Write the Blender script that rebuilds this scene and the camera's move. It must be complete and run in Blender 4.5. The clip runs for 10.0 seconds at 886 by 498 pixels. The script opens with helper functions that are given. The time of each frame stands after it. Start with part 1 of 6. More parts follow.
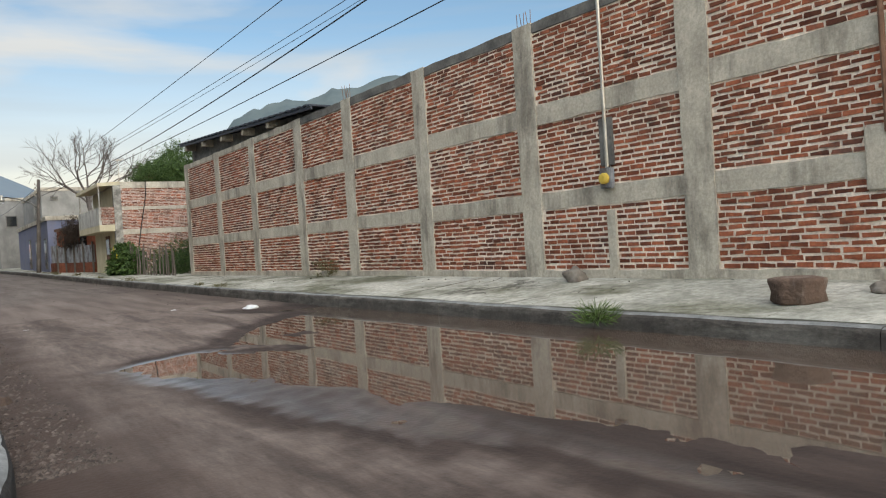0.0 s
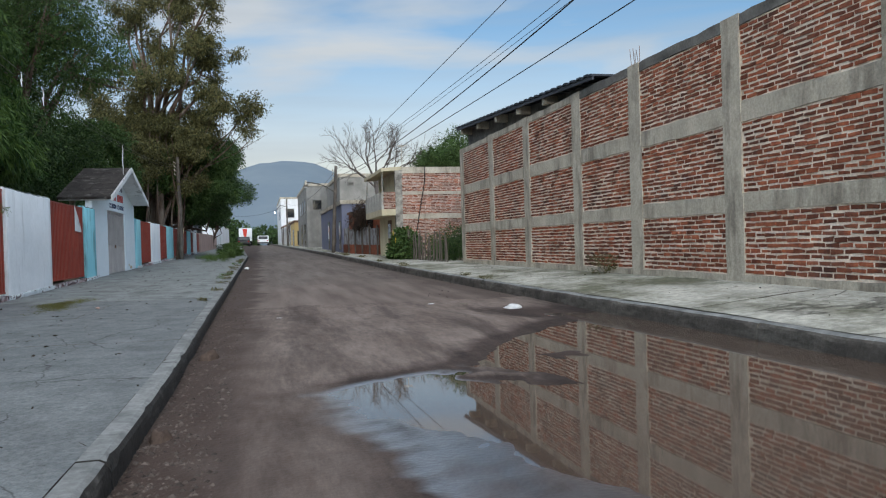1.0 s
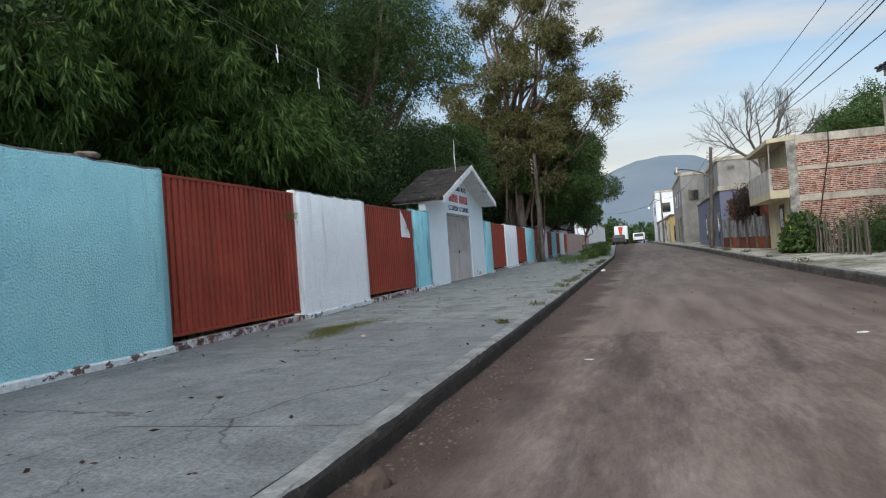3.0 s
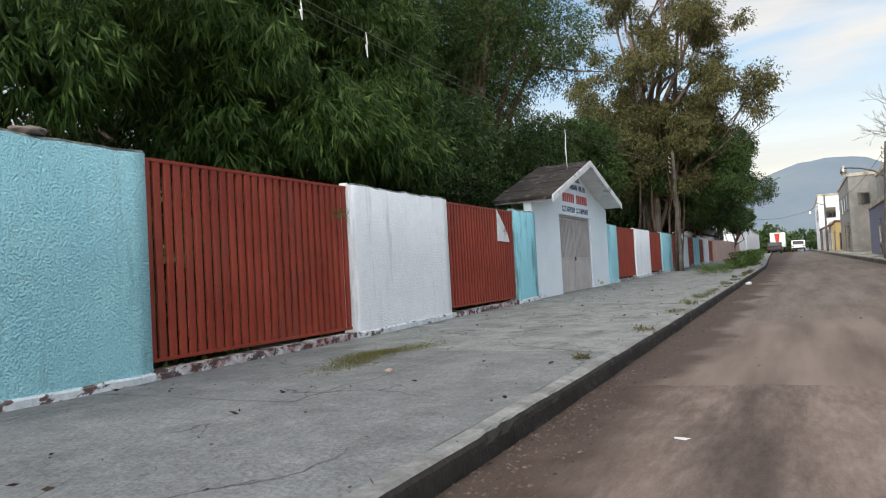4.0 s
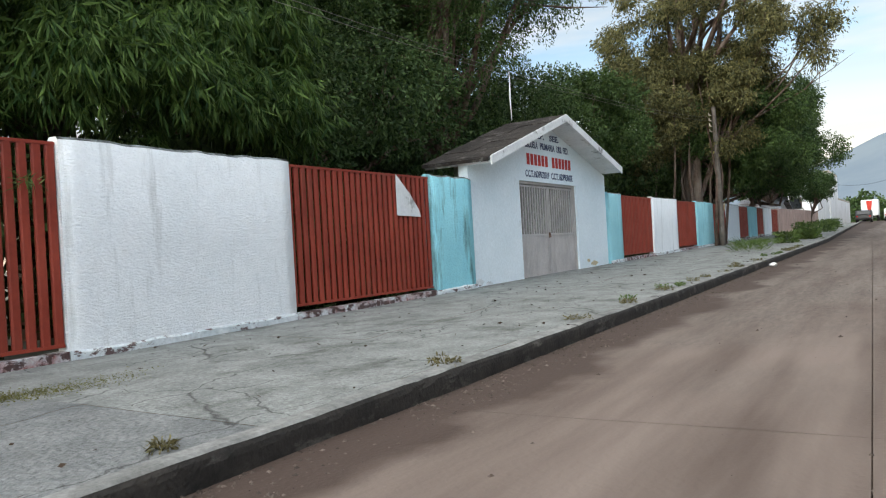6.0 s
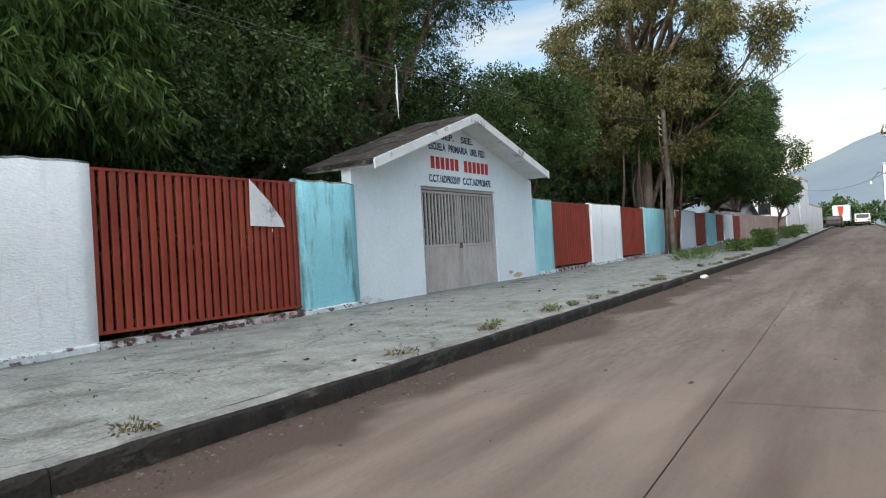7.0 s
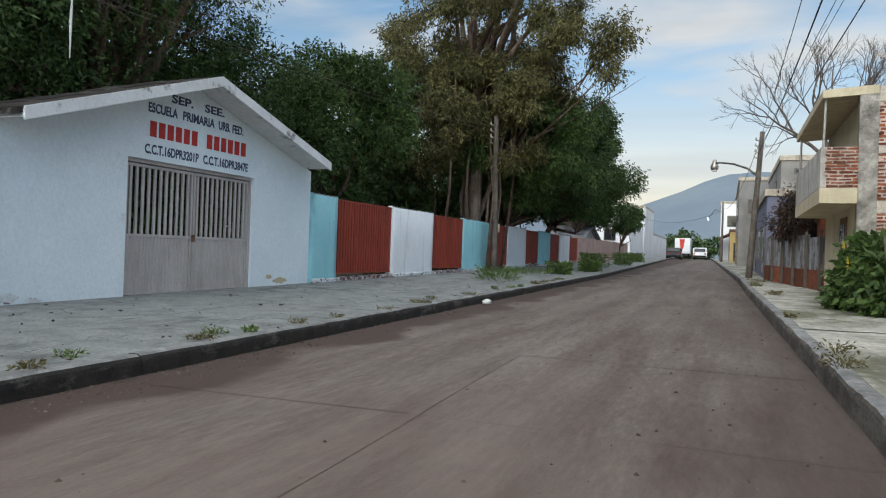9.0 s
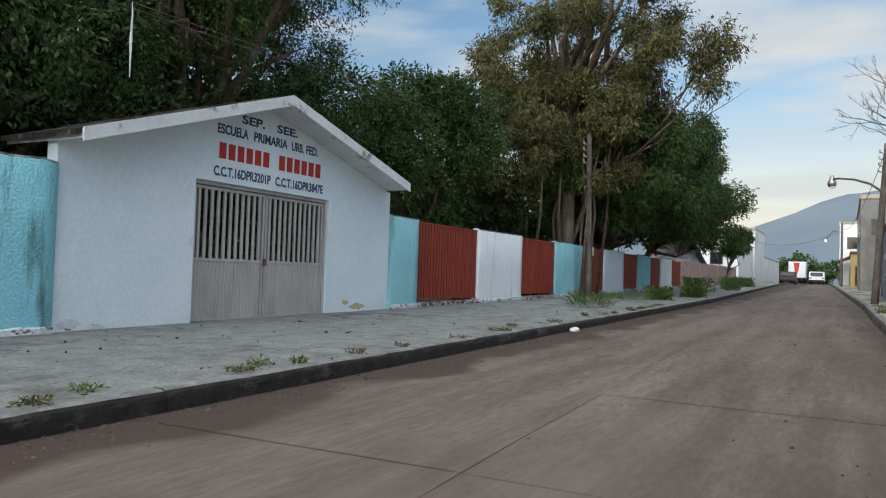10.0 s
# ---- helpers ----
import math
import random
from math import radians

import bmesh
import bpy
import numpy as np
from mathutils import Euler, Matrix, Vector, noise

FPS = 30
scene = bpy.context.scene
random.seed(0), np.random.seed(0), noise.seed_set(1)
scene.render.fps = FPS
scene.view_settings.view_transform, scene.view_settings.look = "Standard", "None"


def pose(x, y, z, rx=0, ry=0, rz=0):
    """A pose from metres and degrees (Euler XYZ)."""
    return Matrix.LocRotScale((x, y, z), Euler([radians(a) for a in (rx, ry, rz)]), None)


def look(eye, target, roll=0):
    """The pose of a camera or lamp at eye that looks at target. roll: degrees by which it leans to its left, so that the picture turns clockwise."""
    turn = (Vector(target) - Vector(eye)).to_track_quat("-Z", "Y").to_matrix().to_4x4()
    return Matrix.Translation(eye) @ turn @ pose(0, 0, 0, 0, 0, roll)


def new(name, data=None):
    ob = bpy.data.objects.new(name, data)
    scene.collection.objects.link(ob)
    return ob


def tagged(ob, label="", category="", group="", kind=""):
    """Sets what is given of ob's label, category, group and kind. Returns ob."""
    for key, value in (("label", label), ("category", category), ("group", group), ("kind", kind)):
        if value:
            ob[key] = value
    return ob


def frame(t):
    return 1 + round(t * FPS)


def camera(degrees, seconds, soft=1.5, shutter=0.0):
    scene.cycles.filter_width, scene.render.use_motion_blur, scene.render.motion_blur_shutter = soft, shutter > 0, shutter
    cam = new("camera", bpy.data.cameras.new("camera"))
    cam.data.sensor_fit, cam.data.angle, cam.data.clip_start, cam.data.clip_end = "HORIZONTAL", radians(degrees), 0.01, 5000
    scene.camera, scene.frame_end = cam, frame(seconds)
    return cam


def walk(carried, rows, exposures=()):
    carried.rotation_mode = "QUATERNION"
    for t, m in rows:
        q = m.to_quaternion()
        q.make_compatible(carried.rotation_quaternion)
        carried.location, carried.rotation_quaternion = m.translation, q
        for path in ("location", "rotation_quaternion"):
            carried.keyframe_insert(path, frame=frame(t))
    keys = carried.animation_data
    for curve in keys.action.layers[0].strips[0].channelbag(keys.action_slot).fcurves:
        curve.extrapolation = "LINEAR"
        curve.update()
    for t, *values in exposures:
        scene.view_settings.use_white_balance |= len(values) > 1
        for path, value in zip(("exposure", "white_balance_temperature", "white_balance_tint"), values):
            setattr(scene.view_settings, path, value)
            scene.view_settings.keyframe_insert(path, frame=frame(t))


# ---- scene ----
cam = camera(61.1, 10.0, 1.15)
PATH = [
    (0, (-0.747, -0.333, 1.118), (0.39, 1.312, 1.094), -3.6),
    (0.5, (-0.104, 0.777, 1.152), (0.659, 2.625, 1.13), -2.9),
    (1, (0.315, 1.831, 1.168), (0.787, 3.774, 1.149), -1.7),
    (1.5, (0.564, 2.859, 1.127), (0.75, 4.851, 1.154), -1.3),
    (2, (0.785, 4.023, 1.098), (0.728, 6.022, 1.063), -2.0),
    (2.5, (0.94, 5.202, 1.108), (0.678, 7.184, 1.087), -3.1),
    (3, (1.118, 6.332, 1.128), (0.606, 8.265, 1.156), -4.2),
    (4.3, (1.424, 9.715, 1.139), (0.516, 11.496, 1.195), -3.1),
    (4.5, (1.589, 10.191, 1.135), (0.665, 11.965, 1.179), -3.4),
    (5, (1.921, 11.349, 1.125), (0.951, 13.098, 1.139), -3.5),
    (6.5, (2.939, 14.783, 1.217), (1.867, 16.471, 1.213), -3.2),
    (7, (3.29, 15.849, 1.225), (2.272, 17.57, 1.232), -3.3),
    (7.5, (3.56, 16.916, 1.16), (2.679, 18.712, 1.172), -3.3),
    (8, (3.82, 17.863, 1.193), (3.126, 19.739, 1.186), -1.4),
    (8.5, (3.984, 18.671, 1.28), (3.36, 20.571, 1.263), 0.7),
    (9, (4.024, 19.369, 1.256), (3.318, 21.24, 1.264), 2.0),
    (9.5, (4.027, 19.924, 1.266), (3.228, 21.757, 1.301), 2.4),
    (10, (3.975, 20.322, 1.242), (3.028, 22.082, 1.309), 1.8),
]
walk(cam, [(t, look(eye, target, roll)) for t, eye, target, roll in PATH], [(0, 0.42, 6950, 10.0), (0.6, 0.28, 6520, 9.5), (1.5, 0.12, 6300, 9.0), (3, 0.34, 6600, 10.5), (4.5, 0.78, 7300, 13.0), (6.5, 0.84, 7000, 9.0), (7.5, 0.78, 7000, 9.5), (8.2, 0.46, 6900, 9.5), (9, 0.36, 6700, 9.5), (10, 0.38, 6780, 9.0)])

# ---- world, sun ----
SUN_EL, SUN_AZ = 25.0, 190.0
world = bpy.data.worlds.new("sky")
scene.world = world
world.use_nodes = True
wn, wl = world.node_tree.nodes, world.node_tree.links
bg = wn["Background"]
sky = wn.new("ShaderNodeTexSky")
sky.sky_type, sky.sun_disc = "NISHITA", False
sky.sun_elevation, sky.sun_rotation = radians(SUN_EL), radians(SUN_AZ)
sky.air_density, sky.dust_density, sky.ozone_density = 1.0, 0.5, 0.9
tc = wn.new("ShaderNodeTexCoord")
mp = wn.new("ShaderNodeMapping")
mp.inputs["Scale"].default_value = (1.5, 1.3, 6.0)
mp.inputs["Rotation"].default_value = (0.25, 0.1, 0.5)
wl.new(tc.outputs["Generated"], mp.inputs["Vector"])
cn = wn.new("ShaderNodeTexNoise")
cn.inputs["Scale"].default_value, cn.inputs["Detail"].default_value = 1.7, 6.0
cn.inputs["Roughness"].default_value, cn.inputs["Distortion"].default_value = 0.5, 0.25
wl.new(mp.outputs["Vector"], cn.inputs["Vector"])
cr = wn.new("ShaderNodeValToRGB")
cr.color_ramp.elements[0].position, cr.color_ramp.elements[1].position = 0.47, 0.67
wl.new(cn.outputs["Fac"], cr.inputs["Fac"])
# cloud colour: warm low down, white overhead
sx = wn.new("ShaderNodeSeparateXYZ")
wl.new(tc.outputs["Generated"], sx.inputs["Vector"])
warm = wn.new("ShaderNodeValToRGB")
warm.color_ramp.elements[0].position, warm.color_ramp.elements[0].color = 0.0, (6.2, 4.9, 4.0, 1)
warm.color_ramp.elements[1].position, warm.color_ramp.elements[1].color = 0.40, (6.2, 6.5, 6.7, 1)
low = warm.color_ramp.elements.new(0.13)
low.color = (6.9, 5.4, 4.2, 1)
midway = warm.color_ramp.elements.new(0.24)
midway.color = (5.9, 5.6, 5.1, 1)
high = warm.color_ramp.elements.new(0.8)
high.color = (6.4, 6.7, 7.1, 1)
wl.new(sx.outputs["Z"], warm.inputs["Fac"])
# thin veil that thickens toward the horizon
veil = wn.new("ShaderNodeMapRange")
veil.inputs["From Min"].default_value, veil.inputs["From Max"].default_value = 0.0, 0.27
veil.inputs["To Min"].default_value, veil.inputs["To Max"].default_value = 0.88, 0.0
wl.new(sx.outputs["Z"], veil.inputs["Value"])
cover = wn.new("ShaderNodeMapRange")
cover.inputs["From Min"].default_value, cover.inputs["From Max"].default_value = 0.45, 0.8
cover.inputs["To Max"].default_value = 0.9
wl.new(sx.outputs["Z"], cover.inputs["Value"])
both = wn.new("ShaderNodeMath")
both.operation = "MAXIMUM"
wl.new(veil.outputs["Result"], both.inputs[0])
wl.new(cover.outputs["Result"], both.inputs[1])
mx = wn.new("ShaderNodeMath")
mx.operation = "MAXIMUM"
wl.new(both.outputs["Value"], mx.inputs[0])
cs = wn.new("ShaderNodeMath")
cs.operation = "MULTIPLY"
cs.inputs[1].default_value = 0.72
wl.new(cr.outputs["Color"], cs.inputs[0])
wl.new(cs.outputs["Value"], mx.inputs[1])
mixs = wn.new("ShaderNodeMix")
mixs.data_type = "RGBA"
wl.new(mx.outputs["Value"], mixs.inputs["Factor"])
clear = wn.new("ShaderNodeMix")
clear.data_type, clear.blend_type = "RGBA", "MULTIPLY"
clear.inputs["Factor"].default_value = 1.0
wl.new(sky.outputs["Color"], clear.inputs[6])
clear.inputs[7].default_value = (0.80, 0.93, 0.98, 1)
wl.new(clear.outputs[2], mixs.inputs[6])
wl.new(warm.outputs["Color"], mixs.inputs[7])
# grey-blue bands of thicker cloud low in the sky
mp2 = wn.new("ShaderNodeMapping")
mp2.inputs["Scale"].default_value = (1.0, 1.0, 13.0)
mp2.inputs["Location"].default_value = (0.4, 2.3, 0.7)
wl.new(tc.outputs["Generated"], mp2.inputs["Vector"])
cn2 = wn.new("ShaderNodeTexNoise")
cn2.inputs["Scale"].default_value, cn2.inputs["Detail"].default_value = 1.5, 5.0
wl.new(mp2.outputs["Vector"], cn2.inputs["Vector"])
cr2 = wn.new("ShaderNodeValToRGB")
cr2.color_ramp.elements[0].position, cr2.color_ramp.elements[1].position = 0.50, 0.68
wl.new(cn2.outputs["Fac"], cr2.inputs["Fac"])
band = wn.new("ShaderNodeMath")
band.operation = "MULTIPLY"
band.inputs[1].default_value = 0.35
wl.new(cr2.outputs["Color"], band.inputs[0])
mixb = wn.new("ShaderNodeMix")
mixb.data_type = "RGBA"
wl.new(band.outputs["Value"], mixb.inputs["Factor"])
wl.new(mixs.outputs[2], mixb.inputs[6])
mixb.inputs[7].default_value = (3.5, 3.9, 4.3, 1)
# the cloud veil is brightest round the hidden sun, behind the street's near end
toward = wn.new("ShaderNodeVectorMath")
toward.operation = "DOT_PRODUCT"
toward.inputs[1].default_value = (math.sin(radians(SUN_AZ)) * math.cos(radians(SUN_EL)), math.cos(radians(SUN_AZ)) * math.cos(radians(SUN_EL)), math.sin(radians(SUN_EL)))
wl.new(tc.outputs["Generated"], toward.inputs[0])
halo = wn.new("ShaderNodeMapRange")
halo.interpolation_type = "SMOOTHSTEP"
halo.inputs["From Min"].default_value, halo.inputs["From Max"].default_value = 0.0, 0.9
halo.inputs["To Min"].default_value, halo.inputs["To Max"].default_value = 0.84, 2.5
wl.new(toward.outputs["Value"], halo.inputs["Value"])
lit_sky = wn.new("ShaderNodeVectorMath")
lit_sky.operation = "SCALE"
wl.new(mixb.outputs[2], lit_sky.inputs[0])
wl.new(halo.outputs["Result"], lit_sky.inputs["Scale"])
wl.new(lit_sky.outputs["Vector"], bg.inputs["Color"])
bg.inputs["Strength"].default_value = 0.13

sun = new("sun", bpy.data.lights.new("sun", "SUN"))
sun.data.energy, sun.data.angle, sun.data.color = 0.8, radians(35), (1.0, 0.93, 0.84)
az, el = radians(SUN_AZ), radians(SUN_EL)
sun_dir = Vector((math.sin(az) * math.cos(el), math.cos(az) * math.cos(el), math.sin(el)))
sun.matrix_world = look(sun_dir * 60 + Vector((0, 15, 0)), (0, 15, 0))

# ---- materials ----


def surf(name, c1, c2, scale=3.0, rough=0.85, bump=0.3, bscale=60.0, bdist=0.004, dirt=None, dscale=0.7, damt=0.6,
         stretch=(1, 1, 1), metal=0.0, rand=0.0, spec=0.3, dlo=0.48, dhi=0.68, speck=0.05, sscale=22.0, sstretch=(1, 1, 1), bstretch=None, astretch=None):
    """A weathered surface: two tones at a large scale, grain at a small one, stains of a third colour."""
    m = bpy.data.materials.new(name)
    m.use_nodes = True
    n, l = m.node_tree.nodes, m.node_tree.links
    p = n["Principled BSDF"]
    geo = n.new("ShaderNodeNewGeometry")
    a = n.new("ShaderNodeTexNoise")
    a.inputs["Scale"].default_value, a.inputs["Detail"].default_value, a.inputs["Roughness"].default_value = scale, 8.0, 0.65
    l.new(geo.outputs["Position"], a.inputs["Vector"])
    if astretch:
        mapa = n.new("ShaderNodeMapping")
        mapa.inputs["Scale"].default_value = astretch
        l.new(geo.outputs["Position"], mapa.inputs["Vector"])
        l.new(mapa.outputs["Vector"], a.inputs["Vector"])
    ra = n.new("ShaderNodeValToRGB")
    ra.color_ramp.elements[0].position, ra.color_ramp.elements[1].position = 0.33, 0.67
    ra.color_ramp.elements[0].color, ra.color_ramp.elements[1].color = (*c1, 1), (*c2, 1)
    l.new(a.outputs["Fac"], ra.inputs["Fac"])
    col = ra.outputs["Color"]
    if dirt:
        mapd = n.new("ShaderNodeMapping")
        mapd.inputs["Scale"].default_value = stretch
        l.new(geo.outputs["Position"], mapd.inputs["Vector"])
        d = n.new("ShaderNodeTexNoise")
        d.inputs["Scale"].default_value, d.inputs["Detail"].default_value, d.inputs["Roughness"].default_value = dscale, 7.0, 0.7
        l.new(mapd.outputs["Vector"], d.inputs["Vector"])
        rd = n.new("ShaderNodeValToRGB")
        rd.color_ramp.elements[0].position, rd.color_ramp.elements[1].position = dlo, dhi
        rd.color_ramp.elements[1].color = (damt, damt, damt, 1)
        l.new(d.outputs["Fac"], rd.inputs["Fac"])
        mxd = n.new("ShaderNodeMix")
        mxd.data_type = "RGBA"
        l.new(rd.outputs["Color"], mxd.inputs["Factor"])
        l.new(col, mxd.inputs[6])
        mxd.inputs[7].default_value = (*dirt, 1)
        col = mxd.outputs[2]
    if speck:
        # fine mottling and grain
        maps = n.new("ShaderNodeMapping")
        maps.inputs["Scale"].default_value = sstretch
        l.new(geo.outputs["Position"], maps.inputs["Vector"])
        f = n.new("ShaderNodeTexNoise")
        f.inputs["Scale"].default_value, f.inputs["Detail"].default_value, f.inputs["Roughness"].default_value = sscale, 9.0, 0.75
        l.new(maps.outputs["Vector"], f.inputs["Vector"])
        fr2 = n.new("ShaderNodeMapRange")
        fr2.inputs["From Min"].default_value, fr2.inputs["From Max"].default_value = 0.3, 0.7
        fr2.inputs["To Min"].default_value, fr2.inputs["To Max"].default_value = 1 - 2 * speck, 1 + 2 * speck
        l.new(f.outputs["Fac"], fr2.inputs["Value"])
        hv = n.new("ShaderNodeHueSaturation")
        l.new(fr2.outputs["Result"], hv.inputs["Value"])
        l.new(col, hv.inputs["Color"])
        col = hv.outputs["Color"]
    if rand:
        ob = n.new("ShaderNodeObjectInfo")
        ad = n.new("ShaderNodeMath")
        l.new(ob.outputs["Random"], ad.inputs[0])
        l.new(geo.outputs["Random Per Island"], ad.inputs[1])
        fr = n.new("ShaderNodeMath")
        fr.operation = "FRACT"
        l.new(ad.outputs["Value"], fr.inputs[0])
        mr = n.new("ShaderNodeMapRange")
        mr.inputs["To Min"].default_value, mr.inputs["To Max"].default_value = 1 - rand, 1 + rand
        l.new(fr.outputs["Value"], mr.inputs["Value"])
        hs = n.new("ShaderNodeHueSaturation")
        l.new(mr.outputs["Result"], hs.inputs["Value"])
        l.new(col, hs.inputs["Color"])
        col = hs.outputs["Color"]
    l.new(col, p.inputs["Base Color"])
    p.inputs["Roughness"].default_value, p.inputs["Metallic"].default_value = rough, metal
    p.inputs["Specular IOR Level"].default_value = spec
    if bump:
        b = n.new("ShaderNodeTexNoise")
        b.inputs["Scale"].default_value, b.inputs["Detail"].default_value = bscale, 4.0
        l.new(geo.outputs["Position"], b.inputs["Vector"])
        if bstretch:
            mapb = n.new("ShaderNodeMapping")
            mapb.inputs["Scale"].default_value = bstretch
            l.new(geo.outputs["Position"], mapb.inputs["Vector"])
            l.new(mapb.outputs["Vector"], b.inputs["Vector"])
            b.inputs["Roughness"].default_value = 0.65
        bn = n.new("ShaderNodeBump")
        bn.inputs["Strength"].default_value, bn.inputs["Distance"].default_value = bump, bdist
        l.new(b.outputs["Fac"], bn.inputs["Height"])
        l.new(bn.outputs["Normal"], p.inputs["Normal"])
    return m


def crack(m, scale, width, colour, stretch=(1, 1, 1), lo=0.47, hi=0.58):
    """Adds wandering cracks to a material."""
    n, l = m.node_tree.nodes, m.node_tree.links
    p = n["Principled BSDF"]
    geo = n.new("ShaderNodeNewGeometry")
    w = n.new("ShaderNodeTexNoise")
    w.inputs["Scale"].default_value, w.inputs["Detail"].default_value = 1.7, 5.0
    l.new(geo.outputs["Position"], w.inputs["Vector"])
    mixv = n.new("ShaderNodeMix")
    mixv.data_type, mixv.blend_type = "RGBA", "ADD"
    mixv.inputs["Factor"].default_value = 0.55
    l.new(geo.outputs["Position"], mixv.inputs[6])
    l.new(w.outputs["Color"], mixv.inputs[7])
    v = n.new("ShaderNodeTexVoronoi")
    v.feature = "DISTANCE_TO_EDGE"
    v.inputs["Scale"].default_value = scale
    mapc = n.new("ShaderNodeMapping")
    mapc.inputs["Scale"].default_value = stretch
    l.new(mixv.outputs[2], mapc.inputs["Vector"])
    l.new(mapc.outputs["Vector"], v.inputs["Vector"])
    r = n.new("ShaderNodeMapRange")
    r.inputs["From Min"].default_value, r.inputs["From Max"].default_value = 0.0, width
    r.inputs["To Min"].default_value, r.inputs["To Max"].default_value = 0.85, 0.0
    l.new(v.outputs["Distance"], r.inputs["Value"])
    # cracks come and go
    g = n.new("ShaderNodeTexNoise")
    g.inputs["Scale"].default_value = 0.6
    l.new(geo.outputs["Position"], g.inputs["Vector"])
    gr = n.new("ShaderNodeMapRange")
    gr.inputs["From Min"].default_value, gr.inputs["From Max"].default_value = lo, hi
    l.new(g.outputs["Fac"], gr.inputs["Value"])
    mu = n.new("ShaderNodeMath")
    mu.operation = "MULTIPLY"
    l.new(r.outputs["Result"], mu.inputs[0])
    l.new(gr.outputs["Result"], mu.inputs[1])
    mixc = n.new("ShaderNodeMix")
    mixc.data_type = "RGBA"
    old = p.inputs["Base Color"].links[0].from_socket
    l.new(mu.outputs["Value"], mixc.inputs["Factor"])
    l.new(old, mixc.inputs[6])
    mixc.inputs[7].default_value = (*colour, 1)
    l.new(mixc.outputs[2], p.inputs["Base Color"])
    return m


def leaf(name, c1, c2, rough=0.55):
    m = bpy.data.materials.new(name)
    m.use_nodes = True
    n, l = m.node_tree.nodes, m.node_tree.links
    p = n["Principled BSDF"]
    geo = n.new("ShaderNodeNewGeometry")
    r = n.new("ShaderNodeValToRGB")
    r.color_ramp.elements[0].color, r.color_ramp.elements[1].color = (*c1, 1), (*c2, 1)
    l.new(geo.outputs["Random Per Island"], r.inputs["Fac"])
    l.new(r.outputs["Color"], p.inputs["Base Color"])
    p.inputs["Roughness"].default_value, p.inputs["Specular IOR Level"].default_value = rough, 0.2
    t = n.new("ShaderNodeBsdfTranslucent")
    l.new(r.outputs["Color"], t.inputs["Color"])
    ms = n.new("ShaderNodeMixShader")
    ms.inputs["Fac"].default_value = 0.22
    l.new(p.outputs["BSDF"], ms.inputs[1])
    l.new(t.outputs["BSDF"], ms.inputs[2])
    l.new(ms.outputs["Shader"], n["Material Output"].inputs["Surface"])
    return m


# The left pavement's concrete in two tones: darker up to y 16, paler beyond.
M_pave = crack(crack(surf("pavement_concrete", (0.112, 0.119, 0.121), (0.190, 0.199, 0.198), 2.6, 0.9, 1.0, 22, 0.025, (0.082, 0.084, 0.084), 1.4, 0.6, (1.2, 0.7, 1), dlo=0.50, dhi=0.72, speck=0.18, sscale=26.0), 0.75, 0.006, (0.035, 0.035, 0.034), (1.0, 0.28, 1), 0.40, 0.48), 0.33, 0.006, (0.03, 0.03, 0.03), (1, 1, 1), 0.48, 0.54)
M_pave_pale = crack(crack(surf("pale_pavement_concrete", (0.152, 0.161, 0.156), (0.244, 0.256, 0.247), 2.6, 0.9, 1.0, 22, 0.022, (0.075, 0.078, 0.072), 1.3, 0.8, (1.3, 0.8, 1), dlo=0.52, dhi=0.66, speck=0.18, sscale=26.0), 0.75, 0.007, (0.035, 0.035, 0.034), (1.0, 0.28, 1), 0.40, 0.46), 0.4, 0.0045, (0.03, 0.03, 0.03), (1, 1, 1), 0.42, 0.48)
M_pave_r = crack(surf("mossy_pavement_concrete", (0.27, 0.265, 0.225), (0.50, 0.48, 0.42), 1.1, 0.9, 0.6, 40, 0.008, (0.10, 0.10, 0.06), 0.8, 0.9, (0.9, 0.5, 1), dlo=0.44, dhi=0.6, speck=0.22, sscale=9.0), 0.4, 0.014, (0.04, 0.035, 0.025))
M_kerb_top = surf("kerb_concrete", (0.135, 0.14, 0.138), (0.275, 0.275, 0.265), 3, 0.9, 0.5, 60, 0.005, (0.09, 0.09, 0.085), 2.0, 0.8, speck=0.14)
M_kerb_right = surf("worn_brown_kerb_face", (0.035, 0.030, 0.026), (0.095, 0.082, 0.07), 3, 0.9, 0.7, 30, 0.012, (0.22, 0.20, 0.17), 1.6, 0.6, (1, 0.6, 2.5), speck=0.14)
M_kerb_face = surf("black_kerb_face", (0.017, 0.016, 0.015), (0.042, 0.038, 0.034), 4, 0.85, 0.8, 40, 0.012, (0.16, 0.15, 0.135), 2.2, 0.6, (1, 0.6, 1.6), dlo=0.56, dhi=0.66, speck=0.14)
M_slab = surf("road_concrete", (0.094, 0.073, 0.062), (0.166, 0.140, 0.122), 0.9, 0.88, 0.9, 28, 0.006, (0.075, 0.050, 0.040), 1.5, 0.45, (1.7, 0.3, 1), dlo=0.48, dhi=0.64, speck=0.15, sscale=11.0, sstretch=(1.7, 0.38, 1), astretch=(2.6, 0.22, 1))
M_dirt = surf("roadside_soil", (0.075, 0.055, 0.042), (0.14, 0.10, 0.08), 2.0, 0.95, 0.6, 25, 0.02)
M_brick = surf("burnt_brick", (0.135, 0.039, 0.020), (0.32, 0.098, 0.047), 6.0, 0.92, 0.7, 55, 0.006, (0.075, 0.045, 0.036), 0.9, 0.75, rand=0.5, speck=0.14)
M_mortar = surf("lime_mortar", (0.68, 0.55, 0.44), (0.85, 0.73, 0.60), 4.0, 0.95, 0.8, 40, 0.01, (0.30, 0.22, 0.16), 0.8, 0.6, speck=0.14)
